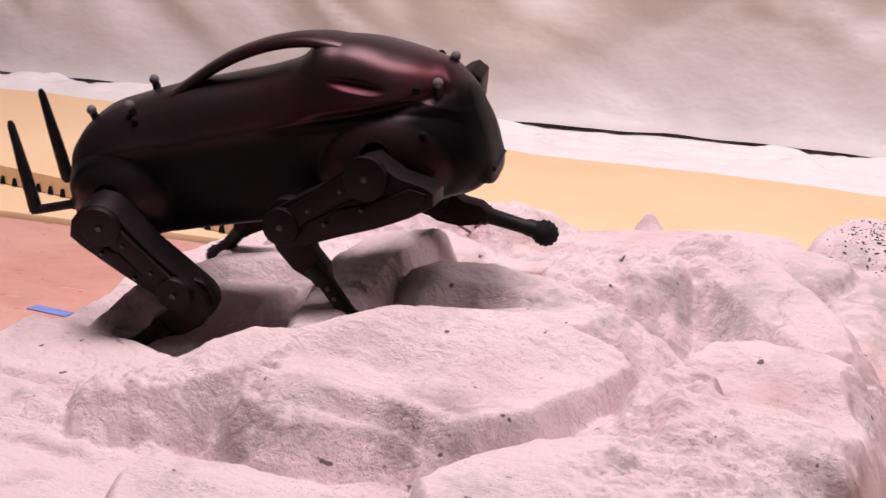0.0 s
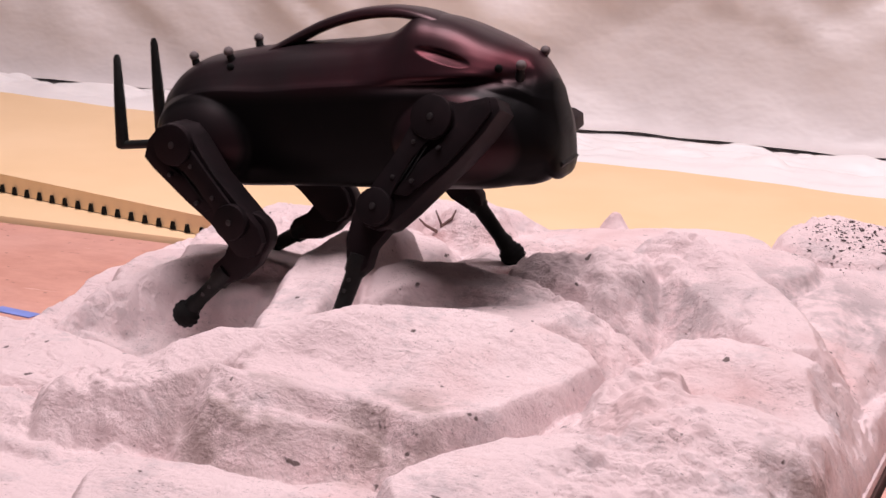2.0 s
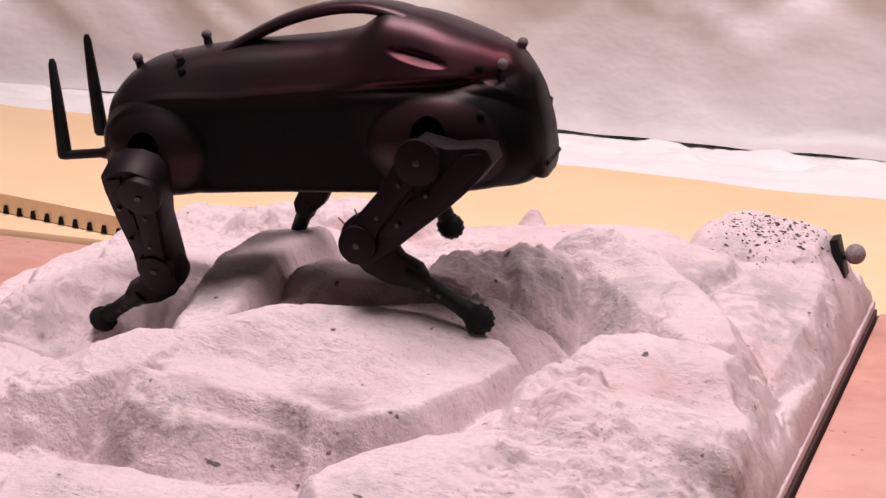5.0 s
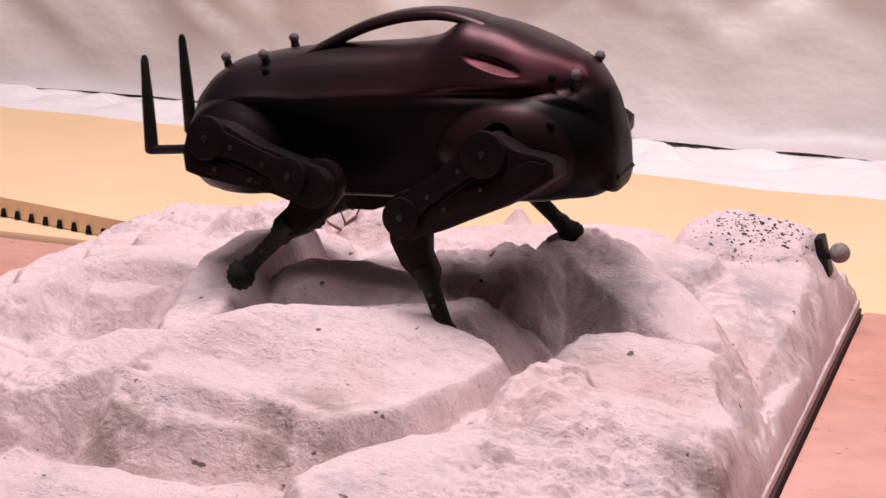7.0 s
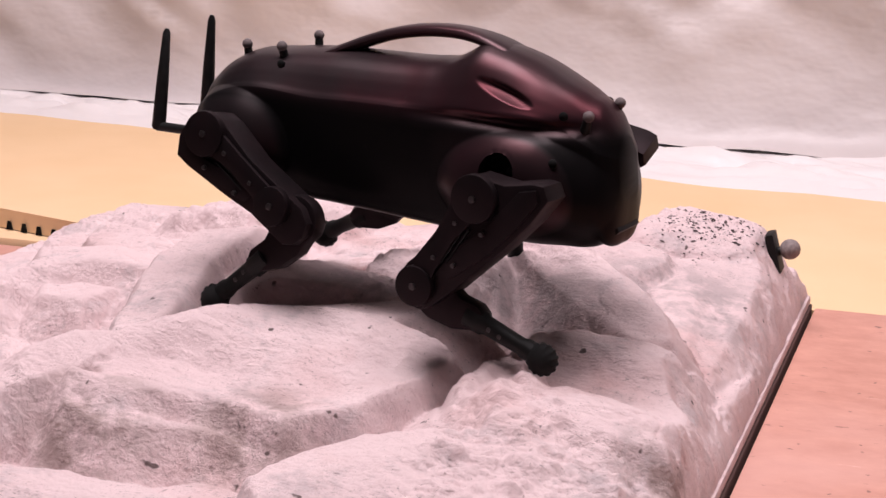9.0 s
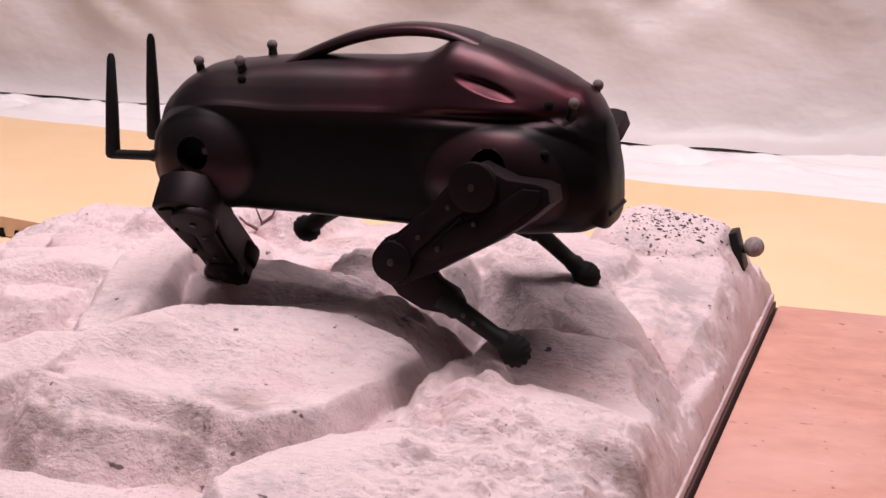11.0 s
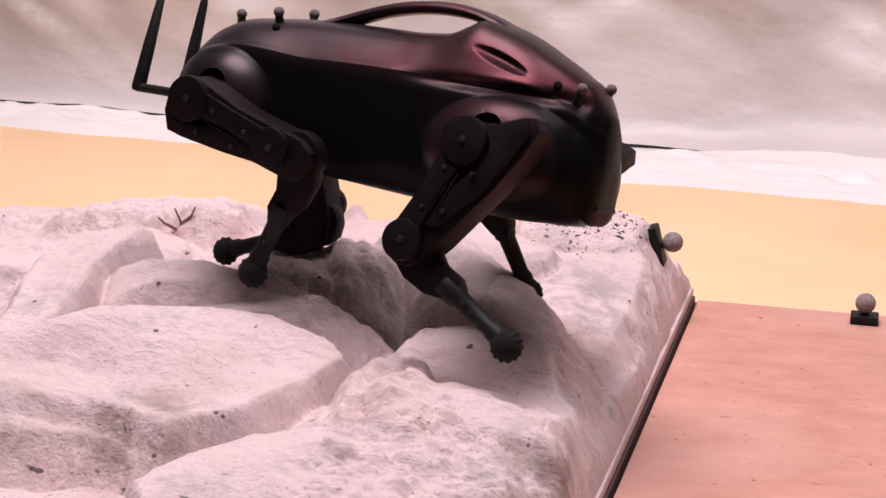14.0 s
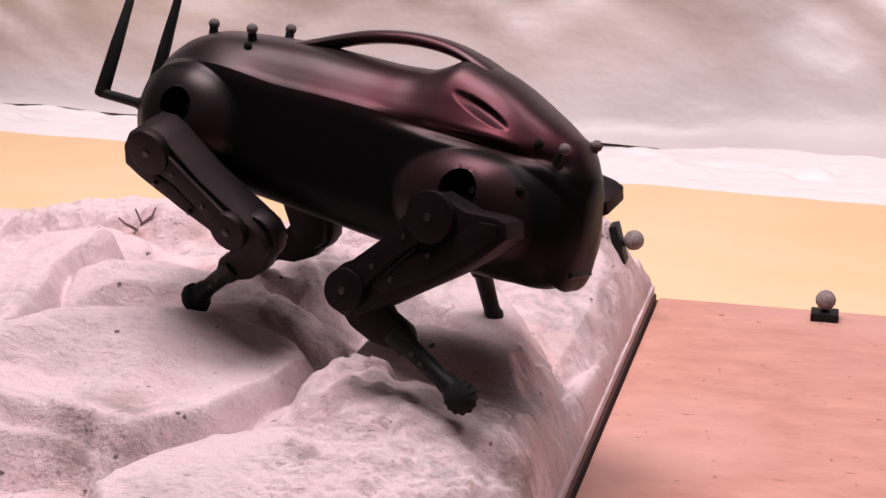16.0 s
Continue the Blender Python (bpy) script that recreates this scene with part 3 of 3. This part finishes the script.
def body_shell(robot):
    fore = -0.0122
    xs = np.concatenate([np.linspace(-0.114, -0.0865, 22), np.linspace(-0.085, 0.1775, 264), np.linspace(0.179, 0.2, 22)])
    crown = curve_through(xs, (-0.114, -0.108, -0.098, -0.0786, -0.047, -0.01, 0.03, 0.065, 0.082, 0.092, 0.101, 0.118, 0.135, 0.156, 0.18, 0.192, 0.200),
                          (0.006, 0.023, 0.035, 0.0475, 0.0535, 0.0570, 0.0580, 0.0595, 0.0625, 0.0680, 0.0735, 0.0718, 0.0672, 0.0590, 0.0480, 0.040, 0.024))
    keel = curve_through(xs, (-0.114, -0.105, -0.085, -0.05, 0.0, 0.10, 0.16, 0.185, 0.196, 0.2), (-0.012, -0.032, -0.040, -0.0435, -0.0445, -0.0475, -0.0470, -0.0425, -0.034, -0.012))
    half = curve_through(xs, (-0.114, -0.108, -0.095, -0.07, -0.02, 0.06, 0.12, 0.16, 0.185, 0.196, 0.2), (0.012, 0.024, 0.034, 0.040, 0.041, 0.042, 0.044, 0.040, 0.031, 0.022, 0.012))
    belt = curve_through(xs, (-0.114, -0.09, 0.0, 0.1, 0.17, 0.2), (0.002, 0.020, 0.029, 0.031, 0.030, 0.012))
    shape = np.array(((0.0, 0), (0.30, 0), (0.58, 0.015), (0.80, 0.05), (0.93, 0.115), (0.985, 0.21), (1.0, 0.32), (1.0, 0.43), (0.99, 0.488), (0.955, 0.527),
                      (0.90, 0.575), (0.83, 0.65), (0.73, 0.755), (0.60, 0.86), (0.44, 0.935), (0.22, 0.985), (0.0, 1.0)))
    along = np.concatenate([np.linspace(0, 4, 16)[:-1], np.linspace(4, 9, 76)[:-1], np.linspace(9, 14, 70)[:-1], np.linspace(14, 16, 8)])
    steps = np.arange(len(shape))
    side_y, side_z = curve_through(along, steps, shape[:, 0]), curve_through(along, steps, shape[:, 1])
    full = list(zip(side_y, side_z)) + [(-a, b) for a, b in zip(side_y[-2:0:-1], side_z[-2:0:-1])]
    bm = bmesh.new()
    rings, loose = [], []
    for x, t, k, w, m in zip(xs, crown, keel, half, belt):
        m = min(m, t - 0.003)
        x += fore
        ring = []
        for a, b in full:
            y, z = w * a, (k + (m - k) * b * 2 if b < 0.5 else m + (t - m) * (b * 2 - 1))
            side = 1 if a > 0 else -1
            flank = min(1.0, max(0.0, (abs(a) - 0.35) / 0.3))
            # fenders over the hips
            for hx, hz, rx, rz, lift in ((HOLE_FRONT[0] + 0.007, -0.010, 0.056, 0.036, 0.0165), (HOLE_REAR[0] - 0.005, -0.009, 0.046, 0.038, 0.0160)):
                d = math.hypot((x - hx) / rx, (z - hz) / rz)
                if d < 1:
                    y += side * flank * lift * (1 - d**3) ** 1.1
            # round openings for the hip joints, with clean rims
            px, bored = x, False
            for hx, hz, r in ((*HOLE_FRONT, 0.0118), (*HOLE_REAR, 0.0115)):
                d = math.hypot(x - hx, z - hz)
                if flank > 0.5 and d < r + 0.0008:
                    bored = True
                    if d > r - 0.0008:
                        px, z = hx + (x - hx) * r / d, hz + (z - hz) * r / d
                    else:
                        y -= side * 0.012
            # the scoop beside the hood and the groove above the fender
            e = math.hypot((x - 0.117) / 0.022, (z - 0.0475 + (x - 0.117) * 0.28) / 0.0046)
            if e < 1:
                y -= side * flank * 0.0046 * (1 - e**2) ** 1.2
            run = min(1.0, max(0.0, (x - 0.045) / 0.05)) * min(1.0, max(0.0, (0.186 - x) / 0.03))
            y -= side * flank * run * 0.0055 * math.exp(-((z - 0.0295) / 0.0042) ** 2)
            # the nose stands upright, its chin ahead of the hood
            ahead = min(1.0, max(0.0, (x - 0.110) / 0.07))
            px -= 0.13 * z * ahead * ahead * (3 - 2 * ahead)
            v = bm.verts.new((px, y, z))
            ring.append(v)
            if not bored:
                loose.append(v)
        rings.append(ring)
    n = len(full)
    for a, b in zip(rings, rings[1:]):
        for i in range(n):
            bm.faces.new((a[i], a[(i + 1) % n], b[(i + 1) % n], b[i]))
    bm.faces.new(rings[0])
    bm.faces.new(rings[-1])
    for _ in range(1):
        bmesh.ops.smooth_vert(bm, verts=loose, factor=0.4, use_axis_x=False, use_axis_y=True, use_axis_z=True)
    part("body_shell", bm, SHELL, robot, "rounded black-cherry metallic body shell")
    # the carrying handle: an arch over the sunken deck, running out into the hood
    bm = bmesh.new()
    px = np.linspace(-0.040, 0.112, 40)
    pz = curve_through(px, (-0.040, -0.024, -0.005, 0.0145, 0.035, 0.0545, 0.078, 0.100, 0.112), (0.0480, 0.0540, 0.0620, 0.0690, 0.0737, 0.0758, 0.0748, 0.0694, 0.0645))
    wide = curve_through(px, (-0.040, -0.02, 0.03, 0.08, 0.095, 0.112), (0.020, 0.013, 0.0100, 0.0115, 0.0140, 0.0150))
    rings = []
    for x, z, w in zip(px, pz, wide):
        rings.append([bm.verts.new((x, w * math.cos(a) * (abs(math.cos(a)) ** -0.3 if abs(math.cos(a)) > 0.01 else 1), z + 0.0043 * math.sin(a))) for a in (2 * math.pi * k / 14 for k in range(14))])
    for a, b in zip(rings, rings[1:]):
        for k in range(14):
            bm.faces.new((a[k], a[(k + 1) % 14], b[(k + 1) % 14], b[k]))
    bm.faces.new(rings[0])
    bm.faces.new(rings[-1])
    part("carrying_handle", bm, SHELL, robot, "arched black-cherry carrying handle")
    # openings, seams and fittings on the shell
    for side in (-1, 1):
        for hx, hz, r, out in ((*HOLE_FRONT, 0.0115, 0.0470), (*HOLE_REAR, 0.0112, 0.0455)):
            bm = bmesh.new()
            disc(bm, hx, hz, r, side * (out - 0.006), side * out, 0.001)
            hole = part("hip_opening", bm, HOLLOW, robot, "dark round hip opening")
            bm = bmesh.new()
            tube(bm, ((hx + 0.006, side * (out - 0.001), hz + 0.001), (hx + 0.006, side * (out + 0.004), hz + 0.001)), (0.0025, 0.0022), 8)
            part("bearing_cap", bm, STEEL, hole, "small bright bearing cap")
        for x, y, z in ((0.1565, 0.0325, 0.0378), (0.1580, 0.0468, 0.0112), (-0.0522, 0.0285, 0.0455), (-0.108, 0.031, 0.012), (0.166, 0.0345, -0.020)):
            bm = bmesh.new()
            ball(bm, (x, side * y, z), 0.0030, 10, 8, (1, 0.6, 1))
            part("screw_hole", bm, HOLLOW, robot)
    bm = bmesh.new()
    prism(bm, ((0.150, -0.046), (0.182, -0.041), (0.190, -0.032), (0.187, -0.028), (0.170, -0.037)), -0.015, 0.015, 0.001)
    part("chin_lip", bm, BLACK, robot, "black chin lip")


def tracking_balls(robot):
    for x, y, z in ((-0.0504, 0.0132, 0.0595), (-0.0951, -0.0064, 0.0512), (-0.0558, -0.0223, 0.0557), (0.1703, -0.0266, 0.0381), (0.1736, 0.0105, 0.0416)):
        lean = Vector((0.35 if x > 0 else -0.12, y * 12, 1)).normalized()
        p = Vector((x, y, z))
        bm = bmesh.new()
        tube(bm, (p - lean * 0.011, p - lean * 0.002), (0.0034, 0.0028), 10)
        post = part("marker_post", bm, BLACK, robot)
        bm = bmesh.new()
        ball(bm, p + lean * 0.0005, 0.0036, 12, 8)
        part("marker_ball", bm, ROBOT_MARKER, post, "small grey tracking ball")


def antennas(robot):
    for side, tip in ((-1, (-0.1564, -0.0154, 0.0566)), (1, (-0.1524, 0.0301, 0.0615))):
        y = side * 0.027
        bm = bmesh.new()
        tube(bm, ((-0.100, y * 0.9, -0.006), (-0.124, y, -0.009), (-0.126, y, -0.009), (-0.156, y, -0.0095)), (0.0042, 0.0042, 0.0033, 0.0033), 10)
        mount = part("antenna_mount", bm, BLACK, robot, "black antenna knuckle")
        bm = bmesh.new()
        foot, end = Vector((-0.155, y, -0.0120)), Vector(tip)
        tube(bm, [foot.lerp(end, s) for s in (0, 0.03, 0.5, 0.95, 1.0)], (0.0040, 0.0054, 0.0046, 0.0030, 0.0016), 10, 0.8)
        part("antenna_blade", bm, BLACK, mount, "tapered black antenna blade")


def leg(robot, front, side):
    """The three moving parts of a leg, each about its own joint; side -1 faces the camera."""
    flip = (1 if front else -1, side, 1)
    # hip yoke, swings about the body's long axis
    bm = bmesh.new()
    tube(bm, ((-0.020, 0.002, -0.004), (0.020, 0.002, -0.004)), (0.0055, 0.0055), 14)
    prism(bm, ((-0.012, 0.001), (0.011, 0.001), (0.014, -0.004), (0.011, -0.012), (-0.011, -0.012)), 0.0, HIP_OUT[front] - 0.010, 0.002)
    yoke = part("hip_yoke", bm, LEG, robot, "dark hip yoke", flip=flip)
    # upper leg: a wide housing with a slim link and round caps on its outer side
    h = UPPER[front]
    k = h if front else h + KNEE_AHEAD
    bm = bmesh.new()
    foot_end = [(0.0145, -k - 0.006), (0.009, -k - 0.0125), (0.001, -k - 0.0145), (-0.008, -k - 0.0115), (-0.0125, -k - 0.002), (-0.0120, -k + 0.010), (-0.010, -0.035)]
    if front:
        outline = [(-0.010, 0.009), (0.010, 0.018), (0.024, 0.031), (0.030, 0.034), (0.0375, 0.029), (0.0365, 0.010), (0.032, -0.014), (0.025, -0.040), (0.020, -0.060)] + foot_end + [(-0.013, -0.002)]
    else:
        outline = [(-0.0125, 0.006), (-0.006, 0.0145), (0.004, 0.018), (0.016, 0.0165), (0.027, 0.0095), (0.0265, -0.002), (0.021, -0.035), (0.016, -0.058)] + foot_end + [(-0.0135, -0.004)]
    prism(bm, outline, -0.020, 0.004, 0.0015)
    upper = part("upper_leg", bm, LEG, robot, "dark angular upper leg housing", flip=flip)
    bm = bmesh.new()
    prism(bm, [(0.020, 0.022), (0.028, 0.030), (0.0335, 0.025), (0.032, 0.006), (0.027, -0.022), (0.015, -0.052), (0.006, -0.056), (0.008, -0.030), (0.0150, -0.010)] if front else
          [(0.012, 0.012), (0.022, 0.009), (0.0225, 0.0), (0.018, -0.030), (0.013, -0.050), (0.004, -0.054), (0.007, -0.030), (0.0125, -0.010)], 0.0035, 0.0062, 0.001)
    part("cover_plate", bm, LEG, upper, flip=flip)
    bm = bmesh.new()
    prism(bm, arc(0, 0, 0.0105, 20, 160, 8) + [(-0.0085, -0.030), (-0.0082, -h + 0.004)] + arc(0, -h, 0.0095, 170, 370, 10) + [(0.0055, -h + 0.016), (0.0045, -0.030)], 0.0045, 0.0078, 0.0012)
    part("side_link", bm, LEG, upper, "slim dark side link", flip=flip)
    for cz, r in ((0, 0.0150), (-h, 0.0128)):
        bm = bmesh.new()
        disc(bm, 0, cz, r, 0.003, 0.0096, 0.0015)
        cap = part("joint_cap", bm, LEG, upper, "round dark joint cap", flip=flip)
        bm = bmesh.new()
        disc(bm, 0, cz, 0.0023, 0.0094, 0.0108, 0.0006, 10)
        part("bolt", bm, STEEL, cap, "small worn steel bolt", flip=flip)
    for cx, cz in ((-0.001, -0.020), (0.0, -0.047), (0.0165, -0.014), (0.013, -0.042)):
        bm = bmesh.new()
        disc(bm, cx, cz, 0.0016, 0.0058, 0.0089, 0.0005, 8)
        part("bolt", bm, STEEL, upper, flip=flip)
    for k in range(3):
        bm = bmesh.new()
        box(bm, 0.0022 + 0.0028 * k, 0.0030 + 0.0028 * k, 0.0038, 0.0068, -0.050 + 0.003 * k, -0.018)
        part("cooling_rib", bm, BLACK, upper, smooth=False, flip=flip)
    # lower leg: a bent bracket, a slim tube and a round rubber foot
    s = LOWER[front]
    bm = bmesh.new()
    prism(bm, arc(0, 0, 0.0165, 10, 190, 12) + [(-0.0185, -0.012), (-0.0160, -0.029), (-0.0085, -0.043), (0.0035, -0.046), (0.0070, -0.039), (0.0055, -0.026), (0.0105, -0.012)], -0.0150, -0.0030, 0.0025)
    lower = part("lower_leg", bm, LEG, robot, "dark bent lower leg bracket", flip=flip)
    bm = bmesh.new()
    tube(bm, ((-0.003, -0.008, -0.034), (-0.0022, -0.008, -0.046), (-0.002, -0.0078, -0.048), (-0.0006, -0.0072, -s + 0.016), (0, -0.007, -s + 0.012), (0, -0.0066, -s + 0.002)),
         (0.0078, 0.0076, 0.0060, 0.0054, 0.0066, 0.0062), 12)
    shin = part("shin_tube", bm, BLACK, lower, "slim black shin tube", flip=flip)
    for z in (-0.052, -0.060):
        bm = bmesh.new()
        disc(bm, -0.0015, z, 0.0016, -0.0032, -0.0016, 0.0004, 8)
        part("bolt", bm, STEEL, lower, flip=flip)
    bm = bmesh.new()
    ball(bm, (0, -0.0065, -s), 0.0095, 36, 44, (1, 0.95, 1))
    for v in bm.verts:
        dx, dz = v.co.x, v.co.z + s
        stud = 1 + 0.13 * max(0.0, math.cos(14 * math.atan2(dz, dx))) * min(1.0, (math.hypot(dx, dz) / 0.0098) ** 3)
        v.co.x, v.co.z = dx * stud, dz * stud - s
    part("rubber_foot", bm, RUBBER, lower, "round black rubber foot", flip=flip)
    return yoke, upper, lower


ROBOT = tagged(new("quadruped_robot"), "small black-cherry four-legged robot stepping over the rock panel", "robot")
body_shell(ROBOT)
tracking_balls(ROBOT)
antennas(ROBOT)
LEGS = {(front, side): leg(ROBOT, front, side) for front in (True, False) for side in (-1, 1)}


def twig():
    """A dry twig caught on the far ridge."""
    bm = bmesh.new()
    for path in (((0, 0, -0.012), (0.002, 0, 0.004), (-0.003, 0, 0.016)), ((0.001, 0, 0.003), (0.010, 0, 0.010), (0.013, 0, 0.017)),
                 ((0.0, 0, -0.002), (-0.011, 0, 0.004), (-0.016, 0, 0.009)), ((0.002, 0, -0.006), (0.012, -0.004, -0.004), (0.020, -0.006, -0.010))):
        tube(bm, path, (0.0014, 0.0011, 0.0006), 6)
    ob = tagged(part("twig", bm, plain("dry_twig", (0.16, 0.09, 0.08), 0.9, 0, 200, 0.3)), "small dry brown twig caught on the rock panel", "twig")
    ob.matrix_world = pose(-0.080, 0.128, land[int(round((0.128 - SOUTH) / STEP)), int(round((-0.080 - WEST) / STEP))] - 0.001, 0, 0, 20)


twig()


def tape_mark():
    bm = bmesh.new()
    box(bm, -0.022, 0.022, -0.007, 0.007, 0.0, 0.0012, 0.0003)
    ob = tagged(part("tape_strip", bm, BLUE), "short strip of blue tape stuck on the plywood board", "tape")
    ob.matrix_world = pose(-0.472, 0.115, -0.030, 0, 0, -8)


tape_mark()


def leg_rows(front, side, angles):
    """Keys one leg from rows of seconds and the swing, hip and knee angles in degrees."""
    yoke, upper, lower = LEGS[front, side]
    rows = ([], [], [])
    for t, swing, hip, knee in angles:
        m = pose(HIP_AT[front], side * HIP_SIDE[front], HIP_UP[front], side * swing)
        u = m @ pose(0, side * HIP_OUT[front], 0, 0, -hip, 0)
        for row, place in zip(rows, (m, u, u @ pose(0, 0, -UPPER[front] - (0 if front else KNEE_AHEAD), 0, -knee, 0))):
            row.append((t, place))
    for ob, row in zip((yoke, upper, lower), rows):
        walk(ob, row)


def motions():
    walk(ROBOT, [
        (0, pose(-0.1813, -0.0715, 0.1702, 14.7, -12.5, 4.7)),
        (0.5, pose(-0.1524, -0.0448, 0.1736, 13.2, -13.4, 3.6)),
        (1, pose(-0.1265, -0.0269, 0.1751, 10.3, -13.5, 2.9)),
        (1.5, pose(-0.1326, -0.0320, 0.1797, 12.7, -12.6, 0.3)),
        (2, pose(-0.1206, -0.0052, 0.1895, 3.0, -6.7, -2.3)),
        (2.5, pose(-0.1154, 0.0046, 0.1884, -1.6, -6.8, -2.3)),
        (3, pose(-0.1177, 0.0080, 0.1867, -5.5, -9.2, 0.4)),
        (3.5, pose(-0.1045, -0.0221, 0.1912, -4.1, -10.4, 1.8)),
        (4, pose(-0.0909, -0.0549, 0.1949, -1.6, -11.5, 2.9)),
        (4.5, pose(-0.0643, -0.0674, 0.1973, 7.2, -8.8, 0.8)),
        (5, pose(-0.0615, -0.0616, 0.2019, 8.6, -6.9, 0.7)),
        (7.5, pose(0.0182, -0.0252, 0.1974, 5.9, -5.2, -10.0)),
        (8, pose(0.0348, -0.0353, 0.2156, 7.0, 2.3, -14.1)),
        (8.5, pose(0.0293, -0.0289, 0.2107, -0.1, 0.6, -14.7)),
        (9, pose(0.0479, -0.0601, 0.1997, 0.8, 1.2, -12.6)),
        (11.5, pose(0.0621, -0.0765, 0.1986, 4.4, -2.9, -5.2)),
        (12, pose(0.0932, -0.0232, 0.2018, 0.0, -1.1, -4.8)),
        (12.5, pose(0.0939, -0.0288, 0.2044, -0.1, -1.4, -7.6)),
        (13, pose(0.1024, -0.0170, 0.2137, -8.5, -0.2, -10.8)),
        (13.5, pose(0.1040, -0.0252, 0.2151, -10.8, 1.3, -13.5)),
        (14, pose(0.1084, -0.0340, 0.2146, -12.6, 3.2, -14.7)),
        (14.5, pose(0.1373, -0.0921, 0.1957, -7.1, 5.4, -15.9)),
        (15, pose(0.1315, -0.1055, 0.1983, -8.0, 2.2, -14.7)),
        (15.5, pose(0.1342, -0.1090, 0.2093, -8.9, 5.2, -15.8)),
        (16, pose(0.1350, -0.1001, 0.2084, -9.9, 8.5, -16.8))])
    leg_rows(True, -1, ((0, 10.5, -70, 92.1), (0.5, 1.5, -77.4, 71.2), (1, 22, -57.6, 37.5), (1.5, 23.6, -35.9, 4.3), (2, 21.6, -33, 11.3), (2.5, 21.8, -89.4, 104.8), (3, 10.6, -32.1, 86.7), (3.5, 4.5, -36.1, 82.2), (4, -7.7, -51.7, 97.7), (4.5, 1.3, -44.2, 95.9), (5, 4, -41.9, 94), (7.5, 12.2, -67, 80.1), (8, 13.4, -77.6, 112.3), (8.5, 9.1, -15.5, 81.8), (9, 2.3, -32.1, 100), (11.5, 8.5, -49.7, 95.1), (12, 7.3, -53, 72.6), (12.5, 11.4, -45.7, 66.4), (13, 7.3, -56.3, 86.6), (13.5, 12.3, -31.6, 93.4), (14, 5.1, -21.9, 79.6), (14.5, 4.5, -44.4, 106.5), (15, -0.1, -43, 100.3), (15.5, -10.3, -45.5, 105.7), (16, -2, -37.6, 100.9)))
    leg_rows(False, -1, ((0, -3.3, 30.8, -93.3), (0.5, 8.2, 22.3, -94.7), (1, 19.4, 6.1, -86.9), (1.5, 0.9, 49.9, -112.9), (2, 4.5, 36.7, -83.2), (2.5, 7.6, 31.1, -75), (3, -1.4, 30.5, -81.3), (3.5, -11.9, 21.8, -83.2), (4, -39.2, 0.3, -62.7), (4.5, -28.4, -9.1, -51.1), (5, -22.6, -11.8, -42.8), (6.2, 0, 60, -125), (7.5, 21.7, 69.2, -94.2), (8, 20.4, 53.7, -71.8), (8.5, 17.5, 50.2, -66.5), (9, 8.4, 55.6, -99), (11.5, -47.9, -12.5, -34), (12, 10.8, 19.1, -87.6), (12.5, 40.8, 78.9, -105.8), (13, 3.5, 70.2, -88.6), (13.5, -6.6, 72.2, -90.3), (14, -7, 72.3, -89.9), (14.5, -29, 77.4, -125.6), (15, -31.3, 61.1, -113.2), (15.5, -27.9, 65, -102.4), (16, -27.8, 55.4, -94.9)))
    leg_rows(True, 1, ((0, -0, -17.2, 76.4), (0.5, 2.7, -35.5, 67.5), (1, 3.7, -51.6, 72.8), (1.5, 2.6, -43.8, 67.4), (2, 4, -60.4, 87), (2.5, 6.7, -66.8, 92.2), (3, 11.7, -66.9, 89.3), (3.5, 9.3, -64.5, 85.8), (4, 2.2, -68.2, 90.6), (4.5, 14.5, -45.3, 37.6), (5, 9.2, -70.4, 81.8), (5.8, 13, -75, 120), (7.5, 7.7, -56.3, 77.8), (8, 12.3, -42.6, 51.4), (8.5, 18, -54.5, 70.6), (9, 22.8, -55, 45.1), (10, 16, -60, 115), (11.5, 14.8, -39.4, 72.4), (12, 7.3, -53.4, 85.7), (12.5, 9.1, -52.9, 77.2), (13, 13.1, -56.5, 76.2), (13.5, 16.7, -55.6, 76), (14, 21.5, -57.6, 78.8), (14.5, 31.1, -61.8, 71.1), (15, 32.6, -57.2, 65.7), (15.5, 29.4, -51.5, 57.9), (16, 25.9, -50.7, 63.1)))
    leg_rows(False, 1, ((0, 10.9, 34.2, -82.8), (0.5, 10.9, 41.4, -79.9), (1, 10.2, 30.9, -88.3), (1.5, 4.4, 33.6, -88.2), (2, -12.8, 41.1, -101.7), (2.5, -12.5, 39.4, -104.3), (3, -6.3, 39.4, -108.5), (3.5, -2.1, 32.7, -104), (4, -3.1, 45.8, -130.2), (4.5, 7.5, 56.3, -95.3), (5, 6.8, 50.2, -77.1), (6.8, 8, 50, -115), (7.5, 3.9, 24.8, -84.8), (8, 10.1, 30.7, -82.8), (8.5, 10.1, 35.5, -85.4), (9, 16.1, 33.5, -89.9), (10.6, 15, 55, -115), (11.5, 13.7, 44.5, -85.6), (12, -5.2, 29.3, -96.2), (12.5, -1.7, 20.8, -87.9), (13, -0.3, 18.6, -84.9), (13.5, -2.4, 19.4, -86.5), (14, -0.1, 18.8, -84.1), (14.5, 6.1, 3.1, -83.8), (15, 18.1, 21.6, -86.3), (15.5, 15, 24.6, -80.6), (16, 12.5, 26.8, -79.3)))


motions()
